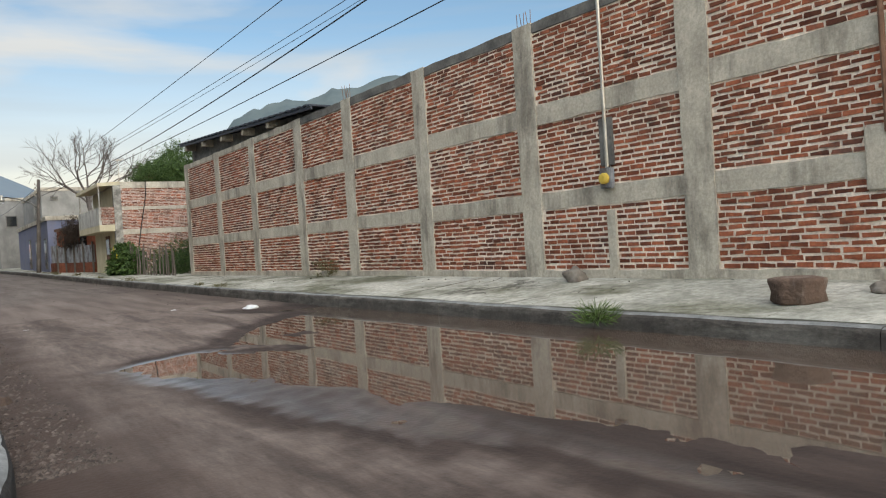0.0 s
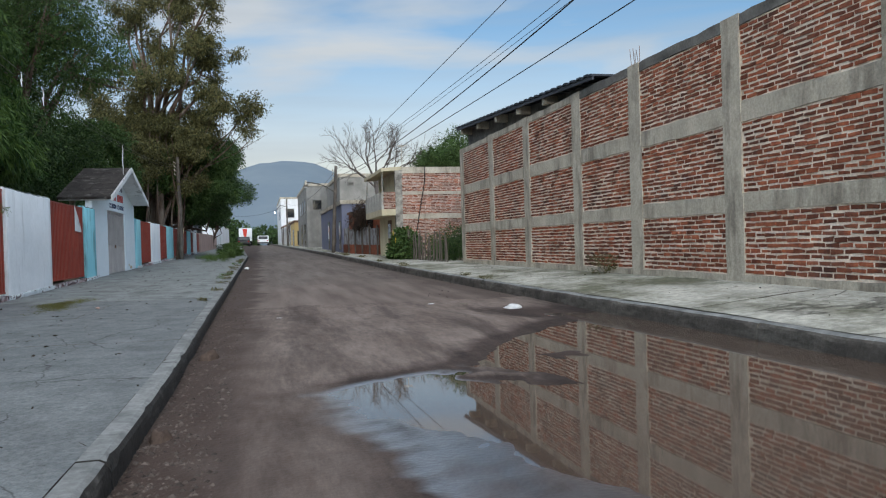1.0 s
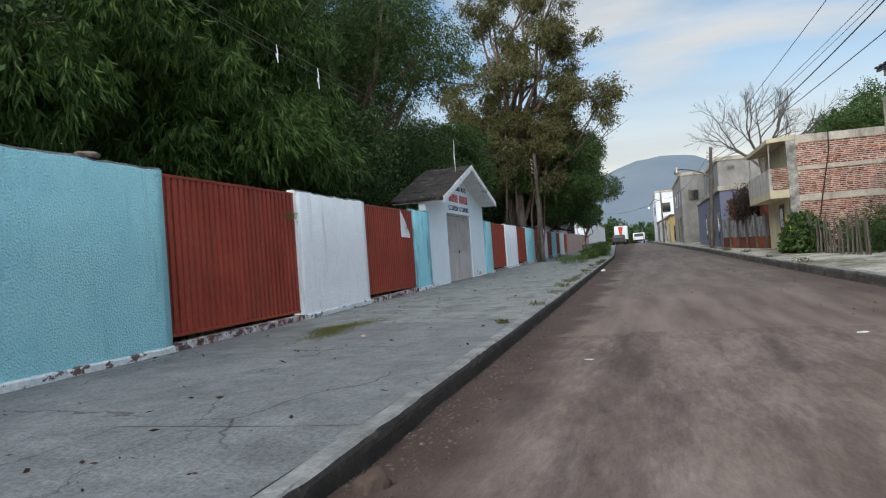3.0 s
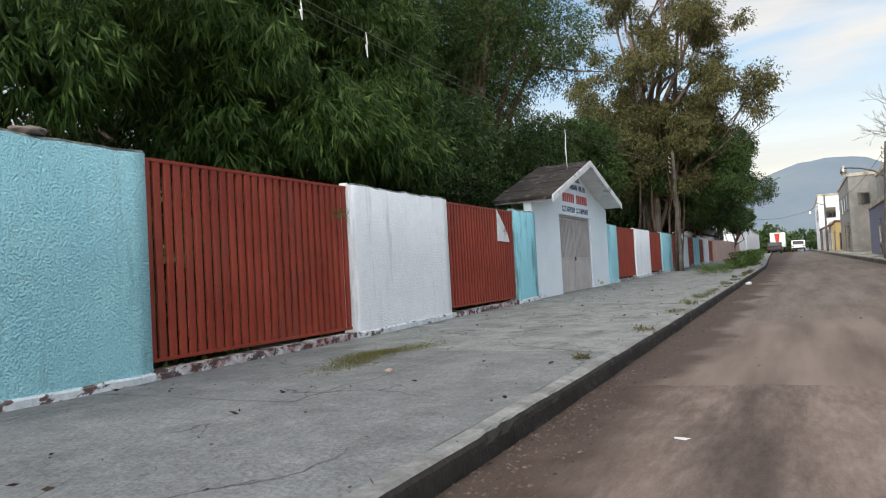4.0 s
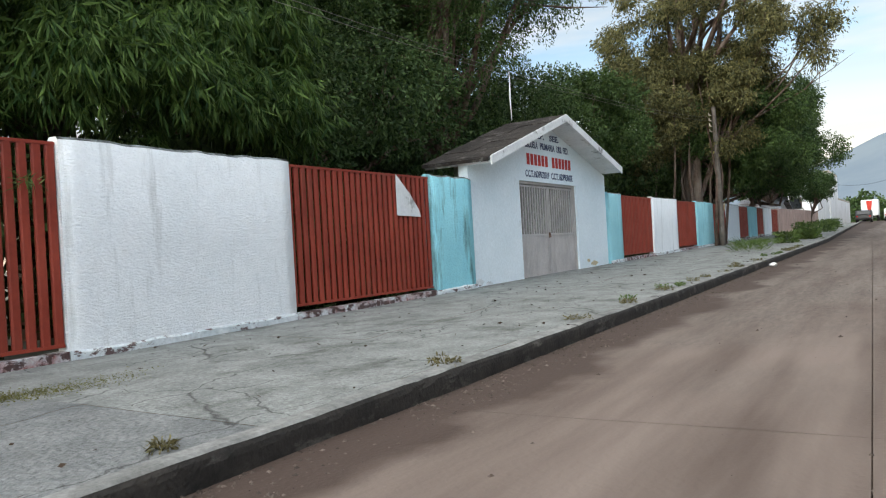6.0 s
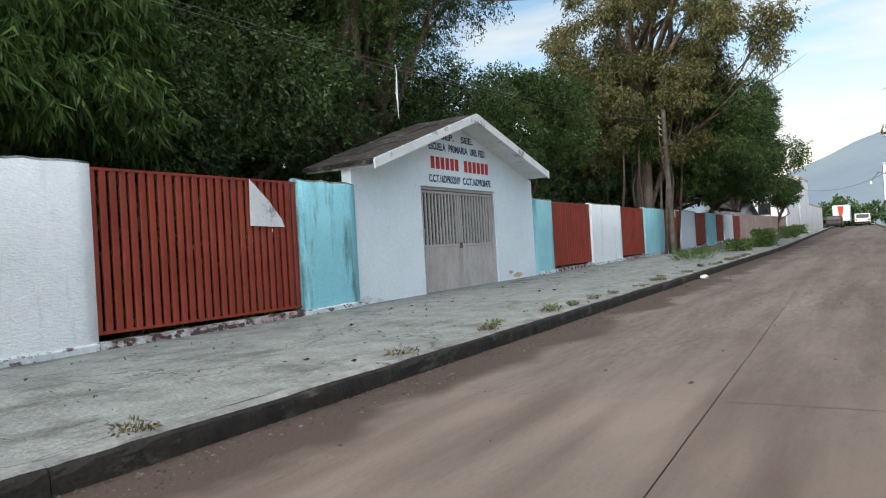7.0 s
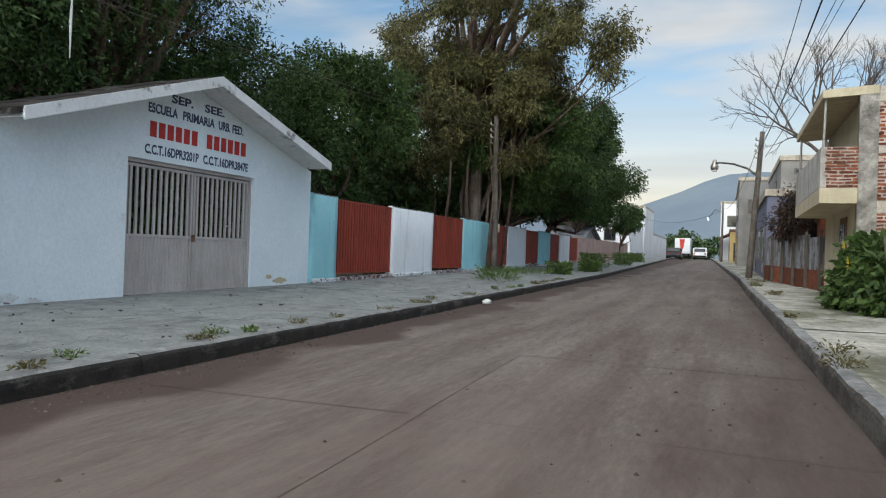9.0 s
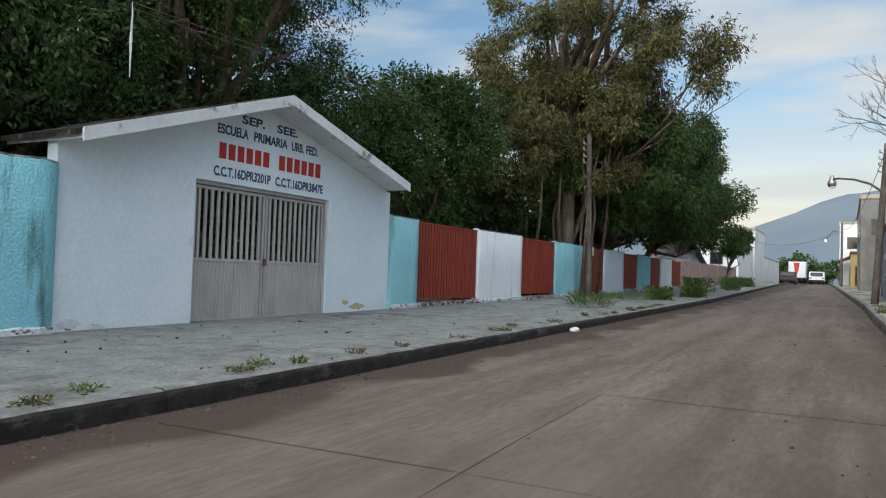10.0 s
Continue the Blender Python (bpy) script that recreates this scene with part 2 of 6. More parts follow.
M_mortar_dull = surf("greyed_mortar", (0.46, 0.365, 0.31), (0.62, 0.51, 0.44), 3.0, 0.95, 0.8, 40, 0.01, (0.20, 0.15, 0.12), 0.9, 0.7, speck=0.14)
M_conc = surf("cast_concrete", (0.36, 0.315, 0.25), (0.52, 0.46, 0.37), 2.0, 0.92, 0.7, 30, 0.008, (0.12, 0.102, 0.082), 1.1, 0.7, (1.6, 1.6, 0.4), dlo=0.49, dhi=0.64, speck=0.14)
# Rain-stained concrete; the strip in the roof gap borrows it as painted shade.
M_conc_dark = surf("rain_stained_and_shade_concrete", (0.07, 0.066, 0.06), (0.20, 0.185, 0.165), 2.0, 0.92, 0.7, 30, 0.008, speck=0.14)
M_blue = surf("blue_stucco", (0.33, 0.70, 0.78), (0.41, 0.79, 0.85), 1.2, 0.85, 1.0, 44, 0.05, (0.10, 0.22, 0.24), 1.3, 0.6, (3, 3, 0.35), dlo=0.55, dhi=0.78, speck=0.05, sscale=30.0)
M_white = surf("white_stucco", (0.80, 0.83, 0.845), (0.88, 0.90, 0.915), 1.0, 0.85, 0.6, 30, 0.035, (0.36, 0.37, 0.36), 1.2, 0.7, (3, 3, 0.35), dlo=0.54, dhi=0.76, bstretch=(0.6, 0.6, 1.4), speck=0.03, sscale=14.0)
M_school = surf("white_painted_plaster", (0.68, 0.77, 0.81), (0.77, 0.84, 0.88), 0.8, 0.8, 0.25, 35, 0.004, (0.46, 0.48, 0.48), 2.6, 0.55, dlo=0.63, dhi=0.72)
M_cap = surf("rain_blackened_cap", (0.05, 0.055, 0.052), (0.30, 0.34, 0.34), 5.0, 0.95, 0.8, 40, 0.01, (0.035, 0.036, 0.032), 3.0, 0.9, dlo=0.45, dhi=0.6, speck=0.14)
M_plinth = surf("peeling_plinth_paint", (0.30, 0.12, 0.11), (0.66, 0.72, 0.74), 6.0, 0.9, 0.9, 40, 0.012, (0.075, 0.04, 0.036), 7.0, 0.95, (1, 0.8, 1.3), dlo=0.47, dhi=0.53, speck=0.14)
M_skirt = surf("peeling_white_skirting", (0.50, 0.56, 0.58), (0.74, 0.77, 0.78), 4.0, 0.9, 0.7, 40, 0.008, (0.10, 0.055, 0.05), 4.5, 0.95, (1, 0.8, 1.8), dlo=0.53, dhi=0.57, speck=0.1)
M_red = surf("red_oxide_paint", (0.225, 0.032, 0.018), (0.315, 0.052, 0.030), 1.5, 0.5, 0.15, 50, 0.003, (0.13, 0.06, 0.04), 1.6, 0.5, (2, 2, 0.5), rand=0.10, dlo=0.55, dhi=0.75)
M_gate = surf("beige_gate_paint", (0.40, 0.37, 0.355), (0.50, 0.465, 0.445), 1.5, 0.5, 0.1, 50, 0.002, (0.25, 0.22, 0.2), 2.0, 0.4, (3, 3, 0.6))
M_rooftile = surf("weathered_roof_sheet", (0.020, 0.016, 0.014), (0.050, 0.042, 0.037), 2.2, 0.92, 0.9, 20, 0.02, (0.20, 0.185, 0.17), 3.2, 0.7, (1, 1.6, 1), dlo=0.55, dhi=0.66, speck=0.14)
M_fascia = surf("white_fascia_paint", (0.62, 0.63, 0.63), (0.76, 0.77, 0.77), 2.0, 0.8, 0.3, 40, 0.004, (0.14, 0.13, 0.12), 2.4, 0.9, dlo=0.56, dhi=0.66)
M_letter_red = surf("red_sign_paint", (0.42, 0.03, 0.025), (0.52, 0.05, 0.04), 6, 0.7, 0, speck=0)
M_letter_blue = surf("dark_blue_sign_paint", (0.03, 0.045, 0.10), (0.06, 0.08, 0.15), 6, 0.7, 0, speck=0)
M_patchy = surf("patchy_bare_render", (0.16, 0.145, 0.125), (0.46, 0.43, 0.37), 2.6, 0.92, 0.8, 25, 0.012, (0.10, 0.09, 0.08), 1.6, 0.85, dlo=0.46, dhi=0.62, speck=0.16)
M_oldwash = surf("weathered_whitewash", (0.40, 0.375, 0.33), (0.56, 0.53, 0.47), 2.4, 0.9, 0.5, 30, 0.008, (0.16, 0.14, 0.115), 1.6, 0.7, (2.5, 2.5, 0.5), speck=0.12)
M_cream = surf("cream_plaster", (0.48, 0.41, 0.27), (0.60, 0.52, 0.36), 1.2, 0.85, 0.3, 30, 0.006, (0.32, 0.27, 0.19), 1.2, 0.6, (2, 2, 0.5))
M_pink = surf("pink_wash_wall", (0.40, 0.27, 0.235), (0.52, 0.37, 0.32), 1.2, 0.9, 0.6, 15, 0.02, (0.22, 0.17, 0.15), 0.9, 0.6)
M_block = surf("grey_block_render", (0.19, 0.18, 0.165), (0.30, 0.285, 0.26), 0.9, 0.92, 0.5, 12, 0.02, (0.13, 0.125, 0.115), 0.7, 0.6, (1, 1, 0.5), speck=0.14)
M_lilac = surf("lilac_grey_paint", (0.13, 0.14, 0.205), (0.185, 0.195, 0.27), 1.0, 0.85, 0.3, 25, 0.006, (0.15, 0.14, 0.15), 1.0, 0.6)
M_farwhite = surf("far_white_render", (0.66, 0.66, 0.66), (0.76, 0.76, 0.77), 0.6, 0.9, 0.2, 8, 0.01, (0.45, 0.44, 0.42), 0.4, 0.5)
M_yellow = surf("ochre_render", (0.50, 0.36, 0.14), (0.62, 0.46, 0.22), 0.9, 0.9, 0.3, 12, 0.01)
M_sheet = surf("galvanised_sheet", (0.16, 0.165, 0.175), (0.34, 0.345, 0.36), 2.5, 0.6, 0.2, 40, 0.003, (0.07, 0.04, 0.028), 1.6, 0.85, (1, 1, 0.5), metal=0.2, dlo=0.50, dhi=0.62, speck=0.14)
M_rust = surf("rusty_iron", (0.10, 0.05, 0.03), (0.20, 0.11, 0.07), 5, 0.8, 0.4, 60, 0.003)
M_steel = surf("galvanised_pipe", (0.36, 0.33, 0.28), (0.52, 0.48, 0.42), 6, 0.4, 0.1, 60, 0.002, metal=0.8)
M_darkmetal = surf("dark_painted_metal", (0.02, 0.022, 0.03), (0.045, 0.048, 0.06), 3, 0.5, 0.1, 50, 0.002)
M_wood = surf("grey_old_timber", (0.075, 0.062, 0.052), (0.16, 0.135, 0.115), 3, 0.9, 0.6, 40, 0.008, (0.06, 0.05, 0.04), 2.0, 0.6, (4, 4, 0.4))
M_bark = surf("brown_bark", (0.06, 0.036, 0.025), (0.16, 0.105, 0.078), 3, 0.95, 0.9, 18, 0.03, (0.30, 0.26, 0.22), 1.2, 0.6, (3, 3, 0.4))
M_barebark = surf("grey_bare_bark", (0.065, 0.053, 0.046), (0.13, 0.11, 0.097), 4, 0.95, 0.4, 30, 0.01)
M_cable = surf("black_cable_sheath", (0.012, 0.012, 0.013), (0.02, 0.02, 0.022), 8, 0.6, 0, speck=0)
M_bluecloth = surf("frayed_white_string", (0.5, 0.5, 0.5), (0.65, 0.65, 0.65), 8, 0.9, 0, speck=0)
M_rock = surf("grey_field_stone", (0.11, 0.09, 0.075), (0.22, 0.19, 0.16), 9, 0.95, 0.8, 40, 0.01)
M_grit = surf("brown_grit", (0.045, 0.033, 0.027), (0.105, 0.083, 0.07), 9, 0.95, 0.5, 40, 0.01, rand=0.5)
M_redrock = surf("reddish_clay_clod", (0.034, 0.023, 0.018), (0.100, 0.068, 0.052), 12, 0.95, 0.9, 40, 0.01)
M_mould = surf("mouldy_blue_stucco", (0.26, 0.63, 0.72), (0.34, 0.73, 0.80), 1.2, 0.85, 1.0, 30, 0.03, (0.05, 0.09, 0.09), 1.1, 0.9, (2.5, 2.5, 0.4), dlo=0.50, dhi=0.66)
M_palerock = surf("pale_rubble", (0.5, 0.5, 0.5), (0.68, 0.68, 0.67), 9, 0.9, 0.6, 40, 0.006)
M_ywbox = surf("yellow_meter_glass", (0.45, 0.30, 0.05), (0.6, 0.42, 0.08), 9, 0.35, 0, speck=0)
M_flower = surf("yellow_petal", (0.75, 0.50, 0.02), (0.85, 0.62, 0.05), 9, 0.6, 0, speck=0)
M_carwhite = surf("white_car_paint", (0.70, 0.71, 0.72), (0.75, 0.76, 0.77), 2, 0.3, 0, spec=0.5, speck=0)
M_cardark = surf("dark_car_paint", (0.008, 0.009, 0.011), (0.014, 0.015, 0.017), 2, 0.3, 0, spec=0.25, speck=0)
M_carglass = surf("car_window_glass", (0.012, 0.014, 0.016), (0.02, 0.022, 0.024), 2, 0.08, 0, spec=0.6, speck=0)
M_tyre = surf("tyre_rubber", (0.012, 0.012, 0.012), (0.025, 0.025, 0.025), 8, 0.9, 0, speck=0)
M_truckred = surf("red_truck_panel", (0.5, 0.03, 0.02), (0.58, 0.05, 0.03), 2, 0.4, 0, speck=0)
M_taillight = surf("red_tail_lens", (0.35, 0.01, 0.01), (0.45, 0.02, 0.02), 8, 0.2, 0, speck=0)
# Distance haze is mixed into both hill colours, bluer for the far ridge.
M_hill_far = surf("haze_tinted_blue_hill", (0.145, 0.18, 0.215), (0.175, 0.21, 0.235), 0.004, 1.0, 0, spec=0.0, speck=0)
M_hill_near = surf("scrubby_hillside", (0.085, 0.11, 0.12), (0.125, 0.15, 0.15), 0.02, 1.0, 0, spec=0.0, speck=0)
M_field = surf("far_ground", (0.09, 0.085, 0.06), (0.13, 0.12, 0.085), 0.05, 1.0, 0.2, 4, 0.05)
M_bamboo = leaf("bamboo_leaf", (0.015, 0.046, 0.010), (0.098, 0.160, 0.036))
M_dark = leaf("dark_broadleaf", (0.016, 0.038, 0.012), (0.088, 0.140, 0.044))
M_eu = leaf("olive_eucalyptus_leaf", (0.028, 0.036, 0.014), (0.190, 0.170, 0.064))
M_feather = leaf("feathery_tree_leaf", (0.024, 0.052, 0.014), (0.095, 0.15, 0.043))
M_moss = leaf("yellow_green_moss", (0.075, 0.075, 0.022), (0.145, 0.138, 0.042))
M_weed = leaf("weed_leaf", (0.035, 0.07, 0.018), (0.13, 0.19, 0.05))
M_dryvine = leaf("dark_dry_vine_leaf", (0.020, 0.014, 0.010), (0.060, 0.040, 0.028))
M_dry = leaf("dry_weed_leaf", (0.06, 0.055, 0.025), (0.17, 0.15, 0.07))

# muddy road: dry tracks, damp patches, wet where it lies low by the water
M_mud = surf("muddy_road", (0.105, 0.076, 0.062), (0.20, 0.158, 0.136), 1.1, 0.9, 0.7, 30, 0.012, (0.06, 0.043, 0.036), 0.8, 0.9, (2.0, 0.3, 1), dlo=0.46, dhi=0.62, speck=0.15, sscale=9.0, sstretch=(2.0, 0.45, 1), astretch=(1.5, 0.5, 1))
n, l = M_mud.node_tree.nodes, M_mud.node_tree.links
p = n["Principled BSDF"]
geo = n.new("ShaderNodeNewGeometry")
sz = n.new("ShaderNodeSeparateXYZ")
l.new(geo.outputs["Position"], sz.inputs["Vector"])
wet = n.new("ShaderNodeMapRange")
wet.inputs["From Min"].default_value, wet.inputs["From Max"].default_value = 0.036, 0.052
wet.inputs["To Min"].default_value, wet.inputs["To Max"].default_value = 1.0, 0.0
l.new(sz.outputs["Z"], wet.inputs["Value"])
# only the hollow by the puddle is wet, not the low road behind
wy = n.new("ShaderNodeMapRange")
wy.inputs["From Min"].default_value, wy.inputs["From Max"].default_value = 0.3, 1.0
l.new(sz.outputs["X"], wy.inputs["Value"])
wm = n.new("ShaderNodeMath")
wm.operation = "MULTIPLY"
l.new(wet.outputs["Result"], wm.inputs[0])
l.new(wy.outputs["Result"], wm.inputs[1])
# the film of water itself ends closer in
film = n.new("ShaderNodeMapRange")
film.inputs["From Min"].default_value, film.inputs["From Max"].default_value = 0.0225, 0.030
film.inputs["To Min"].default_value, film.inputs["To Max"].default_value = 1.0, 0.0
l.new(sz.outputs["Z"], film.inputs["Value"])
fm = n.new("ShaderNodeMath")
fm.operation = "MULTIPLY"
margin = n.new("ShaderNodeMapRange")
margin.inputs["From Min"].default_value, margin.inputs["From Max"].default_value = 1.85, 2.15
margin.inputs["To Min"].default_value, margin.inputs["To Max"].default_value = 1.0, 0.0
l.new(sz.outputs["X"], margin.inputs["Value"])
fx = n.new("ShaderNodeMath")
fx.operation = "MULTIPLY"
l.new(film.outputs["Result"], fx.inputs[0])
l.new(margin.outputs["Result"], fx.inputs[1])
l.new(fx.outputs["Value"], fm.inputs[0])
l.new(wy.outputs["Result"], fm.inputs[1])
# washed-in dark earth along the kerb
kn = n.new("ShaderNodeTexNoise")
kn.inputs["Scale"].default_value, kn.inputs["Detail"].default_value = 1.6, 6.0
l.new(geo.outputs["Position"], kn.inputs["Vector"])
kx = n.new("ShaderNodeMath")
kx.operation = "MULTIPLY_ADD"
kx.inputs[1].default_value = 1.1
l.new(kn.outputs["Fac"], kx.inputs[0])
l.new(sz.outputs["X"], kx.inputs[2])
kr = n.new("ShaderNodeMapRange")
kr.inputs["From Min"].default_value, kr.inputs["From Max"].default_value = 0.45, 1.15
kr.inputs["To Min"].default_value, kr.inputs["To Max"].default_value = 0.9, 0.0
l.new(kx.outputs["Value"], kr.inputs["Value"])
earth = n.new("ShaderNodeMix")
earth.data_type = "RGBA"
l.new(kr.outputs["Result"], earth.inputs["Factor"])
l.new(p.inputs["Base Color"].links[0].from_socket, earth.inputs[6])
earth.inputs[7].default_value = (0.045, 0.027, 0.020, 1)
old = earth.outputs[2]
wc = n.new("ShaderNodeMix")
wc.data_type, wc.blend_type = "RGBA", "MULTIPLY"
l.new(wm.outputs["Value"], wc.inputs["Factor"])
l.new(old, wc.inputs[6])
wc.inputs[7].default_value = (0.30, 0.26, 0.25, 1)
l.new(wc.outputs[2], p.inputs["Base Color"])
wr = n.new("ShaderNodeMapRange")
wr.inputs["To Min"].default_value, wr.inputs["To Max"].default_value = 0.9, 0.30
l.new(fm.outputs["Value"], wr.inputs["Value"])
l.new(wr.outputs["Result"], p.inputs["Roughness"])
ws = n.new("ShaderNodeMapRange")
ws.inputs["To Min"].default_value, ws.inputs["To Max"].default_value = 0.3, 1.0
l.new(fm.outputs["Value"], ws.inputs["Value"])
mb = p.inputs["Normal"].links[0].from_node
wbm = n.new("ShaderNodeMapRange")
wbm.inputs["To Min"].default_value, wbm.inputs["To Max"].default_value = 0.7, 0.45
l.new(fm.outputs["Value"], wbm.inputs["Value"])
l.new(wbm.outputs["Result"], mb.inputs["Strength"])
l.new(ws.outputs["Result"], p.inputs["Specular IOR Level"])
l.new(fm.outputs["Value"], p.inputs["Coat Weight"])
p.inputs["Coat Roughness"].default_value, p.inputs["Coat IOR"].default_value = 0.24, 1.5

n, l = M_slab.node_tree.nodes, M_slab.node_tree.links
p = n["Principled BSDF"]
geo = n.new("ShaderNodeNewGeometry")
sy = n.new("ShaderNodeSeparateXYZ")
l.new(geo.outputs["Position"], sy.inputs["Vector"])
en = n.new("ShaderNodeTexNoise")
en.inputs["Scale"].default_value, en.inputs["Detail"].default_value = 0.6, 9.0
l.new(geo.outputs["Position"], en.inputs["Vector"])
es = n.new("ShaderNodeMath")
es.operation = "MULTIPLY_ADD"
es.inputs[1].default_value = 16.0
l.new(en.outputs["Fac"], es.inputs[0])
l.new(sy.outputs["Y"], es.inputs[2])
er = n.new("ShaderNodeMapRange")
er.inputs["From Min"].default_value, er.inputs["From Max"].default_value = 26.5, 34.0
er.inputs["To Min"].default_value, er.inputs["To Max"].default_value = 1.0, 0.0
l.new(es.outputs["Value"], er.inputs["Value"])
ec = n.new("ShaderNodeTexNoise")
ec.inputs["Scale"].default_value, ec.inputs["Detail"].default_value = 1.1, 8.0
emap = n.new("ShaderNodeMapping")
emap.inputs["Scale"].default_value = (2.4, 0.24, 1)
l.new(geo.outputs["Position"], emap.inputs["Vector"])
l.new(emap.outputs["Vector"], ec.inputs["Vector"])
ecr = n.new("ShaderNodeValToRGB")
ecr.color_ramp.elements[0].position, ecr.color_ramp.elements[1].position = 0.33, 0.67
ecr.color_ramp.elements[0].color, ecr.color_ramp.elements[1].color = (0.092, 0.067, 0.055, 1), (0.185, 0.146, 0.125, 1)
l.new(ec.outputs["Fac"], ecr.inputs["Fac"])
em = n.new("ShaderNodeMix")
em.data_type = "RGBA"
old = p.inputs["Base Color"].links[0].from_socket
l.new(er.outputs["Result"], em.inputs["Factor"])
l.new(old, em.inputs[6])
l.new(ecr.outputs["Color"], em.inputs[7])
# washed-in earth along both gutters
gx_ = n.new("ShaderNodeMath")
gx_.operation = "MULTIPLY_ADD"
gx_.inputs[1].default_value = 2.2
l.new(en.outputs["Fac"], gx_.inputs[0])
l.new(sy.outputs["X"], gx_.inputs[2])
gl = n.new("ShaderNodeMapRange")
gl.inputs["From Min"].default_value, gl.inputs["From Max"].default_value = 1.22, 1.48
gl.inputs["To Min"].default_value, gl.inputs["To Max"].default_value = 0.9, 0.0
l.new(gx_.outputs["Value"], gl.inputs["Value"])
gr_ = n.new("ShaderNodeMapRange")
gr_.inputs["From Min"].default_value, gr_.inputs["From Max"].default_value = 4.8, 5.9
gr_.inputs["To Min"].default_value, gr_.inputs["To Max"].default_value = 0.0, 0.65
l.new(gx_.outputs["Value"], gr_.inputs["Value"])
gm = n.new("ShaderNodeMath")
gm.operation = "MAXIMUM"
l.new(gl.outputs["Result"], gm.inputs[0])
l.new(gr_.outputs["Result"], gm.inputs[1])
gc = n.new("ShaderNodeMix")
gc.data_type = "RGBA"
l.new(gm.outputs["Value"], gc.inputs["Factor"])
l.new(em.outputs[2], gc.inputs[6])
gc.inputs[7].default_value = (0.052, 0.034, 0.027, 1)
l.new(gc.outputs[2], p.inputs["Base Color"])

M_water = bpy.data.materials.new("puddle_water")
M_water.use_nodes = True
p = M_water.node_tree.nodes["Principled BSDF"]
p.inputs["Base Color"].default_value = (0.088, 0.062, 0.047, 1)
p.inputs["Roughness"].default_value, p.inputs["IOR"].default_value = 0.025, 1.5
wnz = M_water.node_tree.nodes.new("ShaderNodeTexNoise")
wnz.inputs["Scale"].default_value = 5.0
wb = M_water.node_tree.nodes.new("ShaderNodeBump")
wb.inputs["Strength"].default_value, wb.inputs["Distance"].default_value = 0.05, 0.01
M_water.node_tree.links.new(wnz.outputs["Fac"], wb.inputs["Height"])
M_water.node_tree.links.new(wb.outputs["Normal"], p.inputs["Normal"])

# ---- building helpers ----
rng = np.random.default_rng(5)


def box(bm, x0, x1, y0, y1, z0, z1, bevel=0.0):
    b = bmesh.new() if bevel else bm
    v = [b.verts.new((x, y, z)) for x in (x0, x1) for y in (y0, y1) for z in (z0, z1)]
    for q in ((0, 1, 3, 2), (4, 6, 7, 5), (0, 4, 5, 1), (2, 3, 7, 6), (0, 2, 6, 4), (1, 5, 7, 3)):
        b.faces.new([v[i] for i in q])
    if bevel:
        bmesh.ops.bevel(b, geom=list(b.edges), offset=bevel, segments=2, affect="EDGES")
        tmp = bpy.data.meshes.new("tmp")
        b.to_mesh(tmp)
        b.free()
        bm.from_mesh(tmp)
        bpy.data.meshes.remove(tmp)
    return bm


def tube(bm, pts, radii, sides=8):
    """A tapered tube along points."""
    rings = []
    pts = [Vector(q) for q in pts]
    for i, q in enumerate(pts):
        d = (pts[min(i + 1, len(pts) - 1)] - pts[max(i - 1, 0)]).normalized()
        u = d.orthogonal().normalized() if abs(d.z) > 0.95 else d.cross(Vector((0, 0, 1))).normalized()
        w = d.cross(u)
        rings.append([bm.verts.new(q + (u * math.cos(k * math.tau / sides) + w * math.sin(k * math.tau / sides)) * radii[i]) for k in range(sides)])
    for a, b in zip(rings, rings[1:]):
        for k in range(sides):
            bm.faces.new((a[k], a[(k + 1) % sides], b[(k + 1) % sides], b[k]))
    bm.faces.new(rings[0][::-1])
    bm.faces.new(rings[-1])
    return bm


def prism(bm, outline, axis, a, b):
    """An outline in a plane, pushed from a to b along axis x, y or z. Outline in the other two axes, in order."""
    def at(u, v, w):
        return {"x": (w, u, v), "y": (u, w, v), "z": (u, v, w)}[axis]
    f = [bm.verts.new(at(u, v, a)) for u, v in outline]
    g = [bm.verts.new(at(u, v, b)) for u, v in outline]
    bm.faces.new(f)
    bm.faces.new(g[::-1])
    for i in range(len(f)):
        j = (i + 1) % len(f)
        bm.faces.new((f[j], f[i], g[i], g[j]))
    return bm


def mesh_of(name, bm, material, smooth=False):
    bmesh.ops.recalc_face_normals(bm, faces=list(bm.faces))
    me = bpy.data.meshes.new(name)
    bm.to_mesh(me)
    bm.free()
    me.materials.append(material)
    if smooth:
        me.polygons.foreach_set("use_smooth", [True] * len(me.polygons))
    return me


def part(name, bm, material, parent=None, label="", smooth=False):
    ob = new(name, mesh_of(name, bm, material, smooth))
    ob.parent = parent
    if label:
        ob["label"] = label
    return ob


def thing(name, label, category, group="", kind="", at=(0, 0, 0)):
    ob = new(name)
    ob.location = at
    return tagged(ob, label, category, group, kind)


def raw(name, verts, faces, material, parent=None, smooth=False):
    """A mesh from numpy arrays (all faces with the same number of corners)."""
    me = bpy.data.meshes.new(name)
    k = faces.shape[1]
    me.vertices.add(len(verts))
    me.vertices.foreach_set("co", verts.astype(np.float32).ravel())
    me.loops.add(faces.size)
    me.loops.foreach_set("vertex_index", faces.astype(np.int32).ravel())
    me.polygons.add(len(faces))
    me.polygons.foreach_set("loop_start", np.arange(0, faces.size, k, dtype=np.int32))
    me.polygons.foreach_set("use_smooth", np.full(len(faces), smooth))
    me.update(calc_edges=True)
    me.materials.append(material)
    ob = new(name, me)
    ob.parent = parent
    return ob


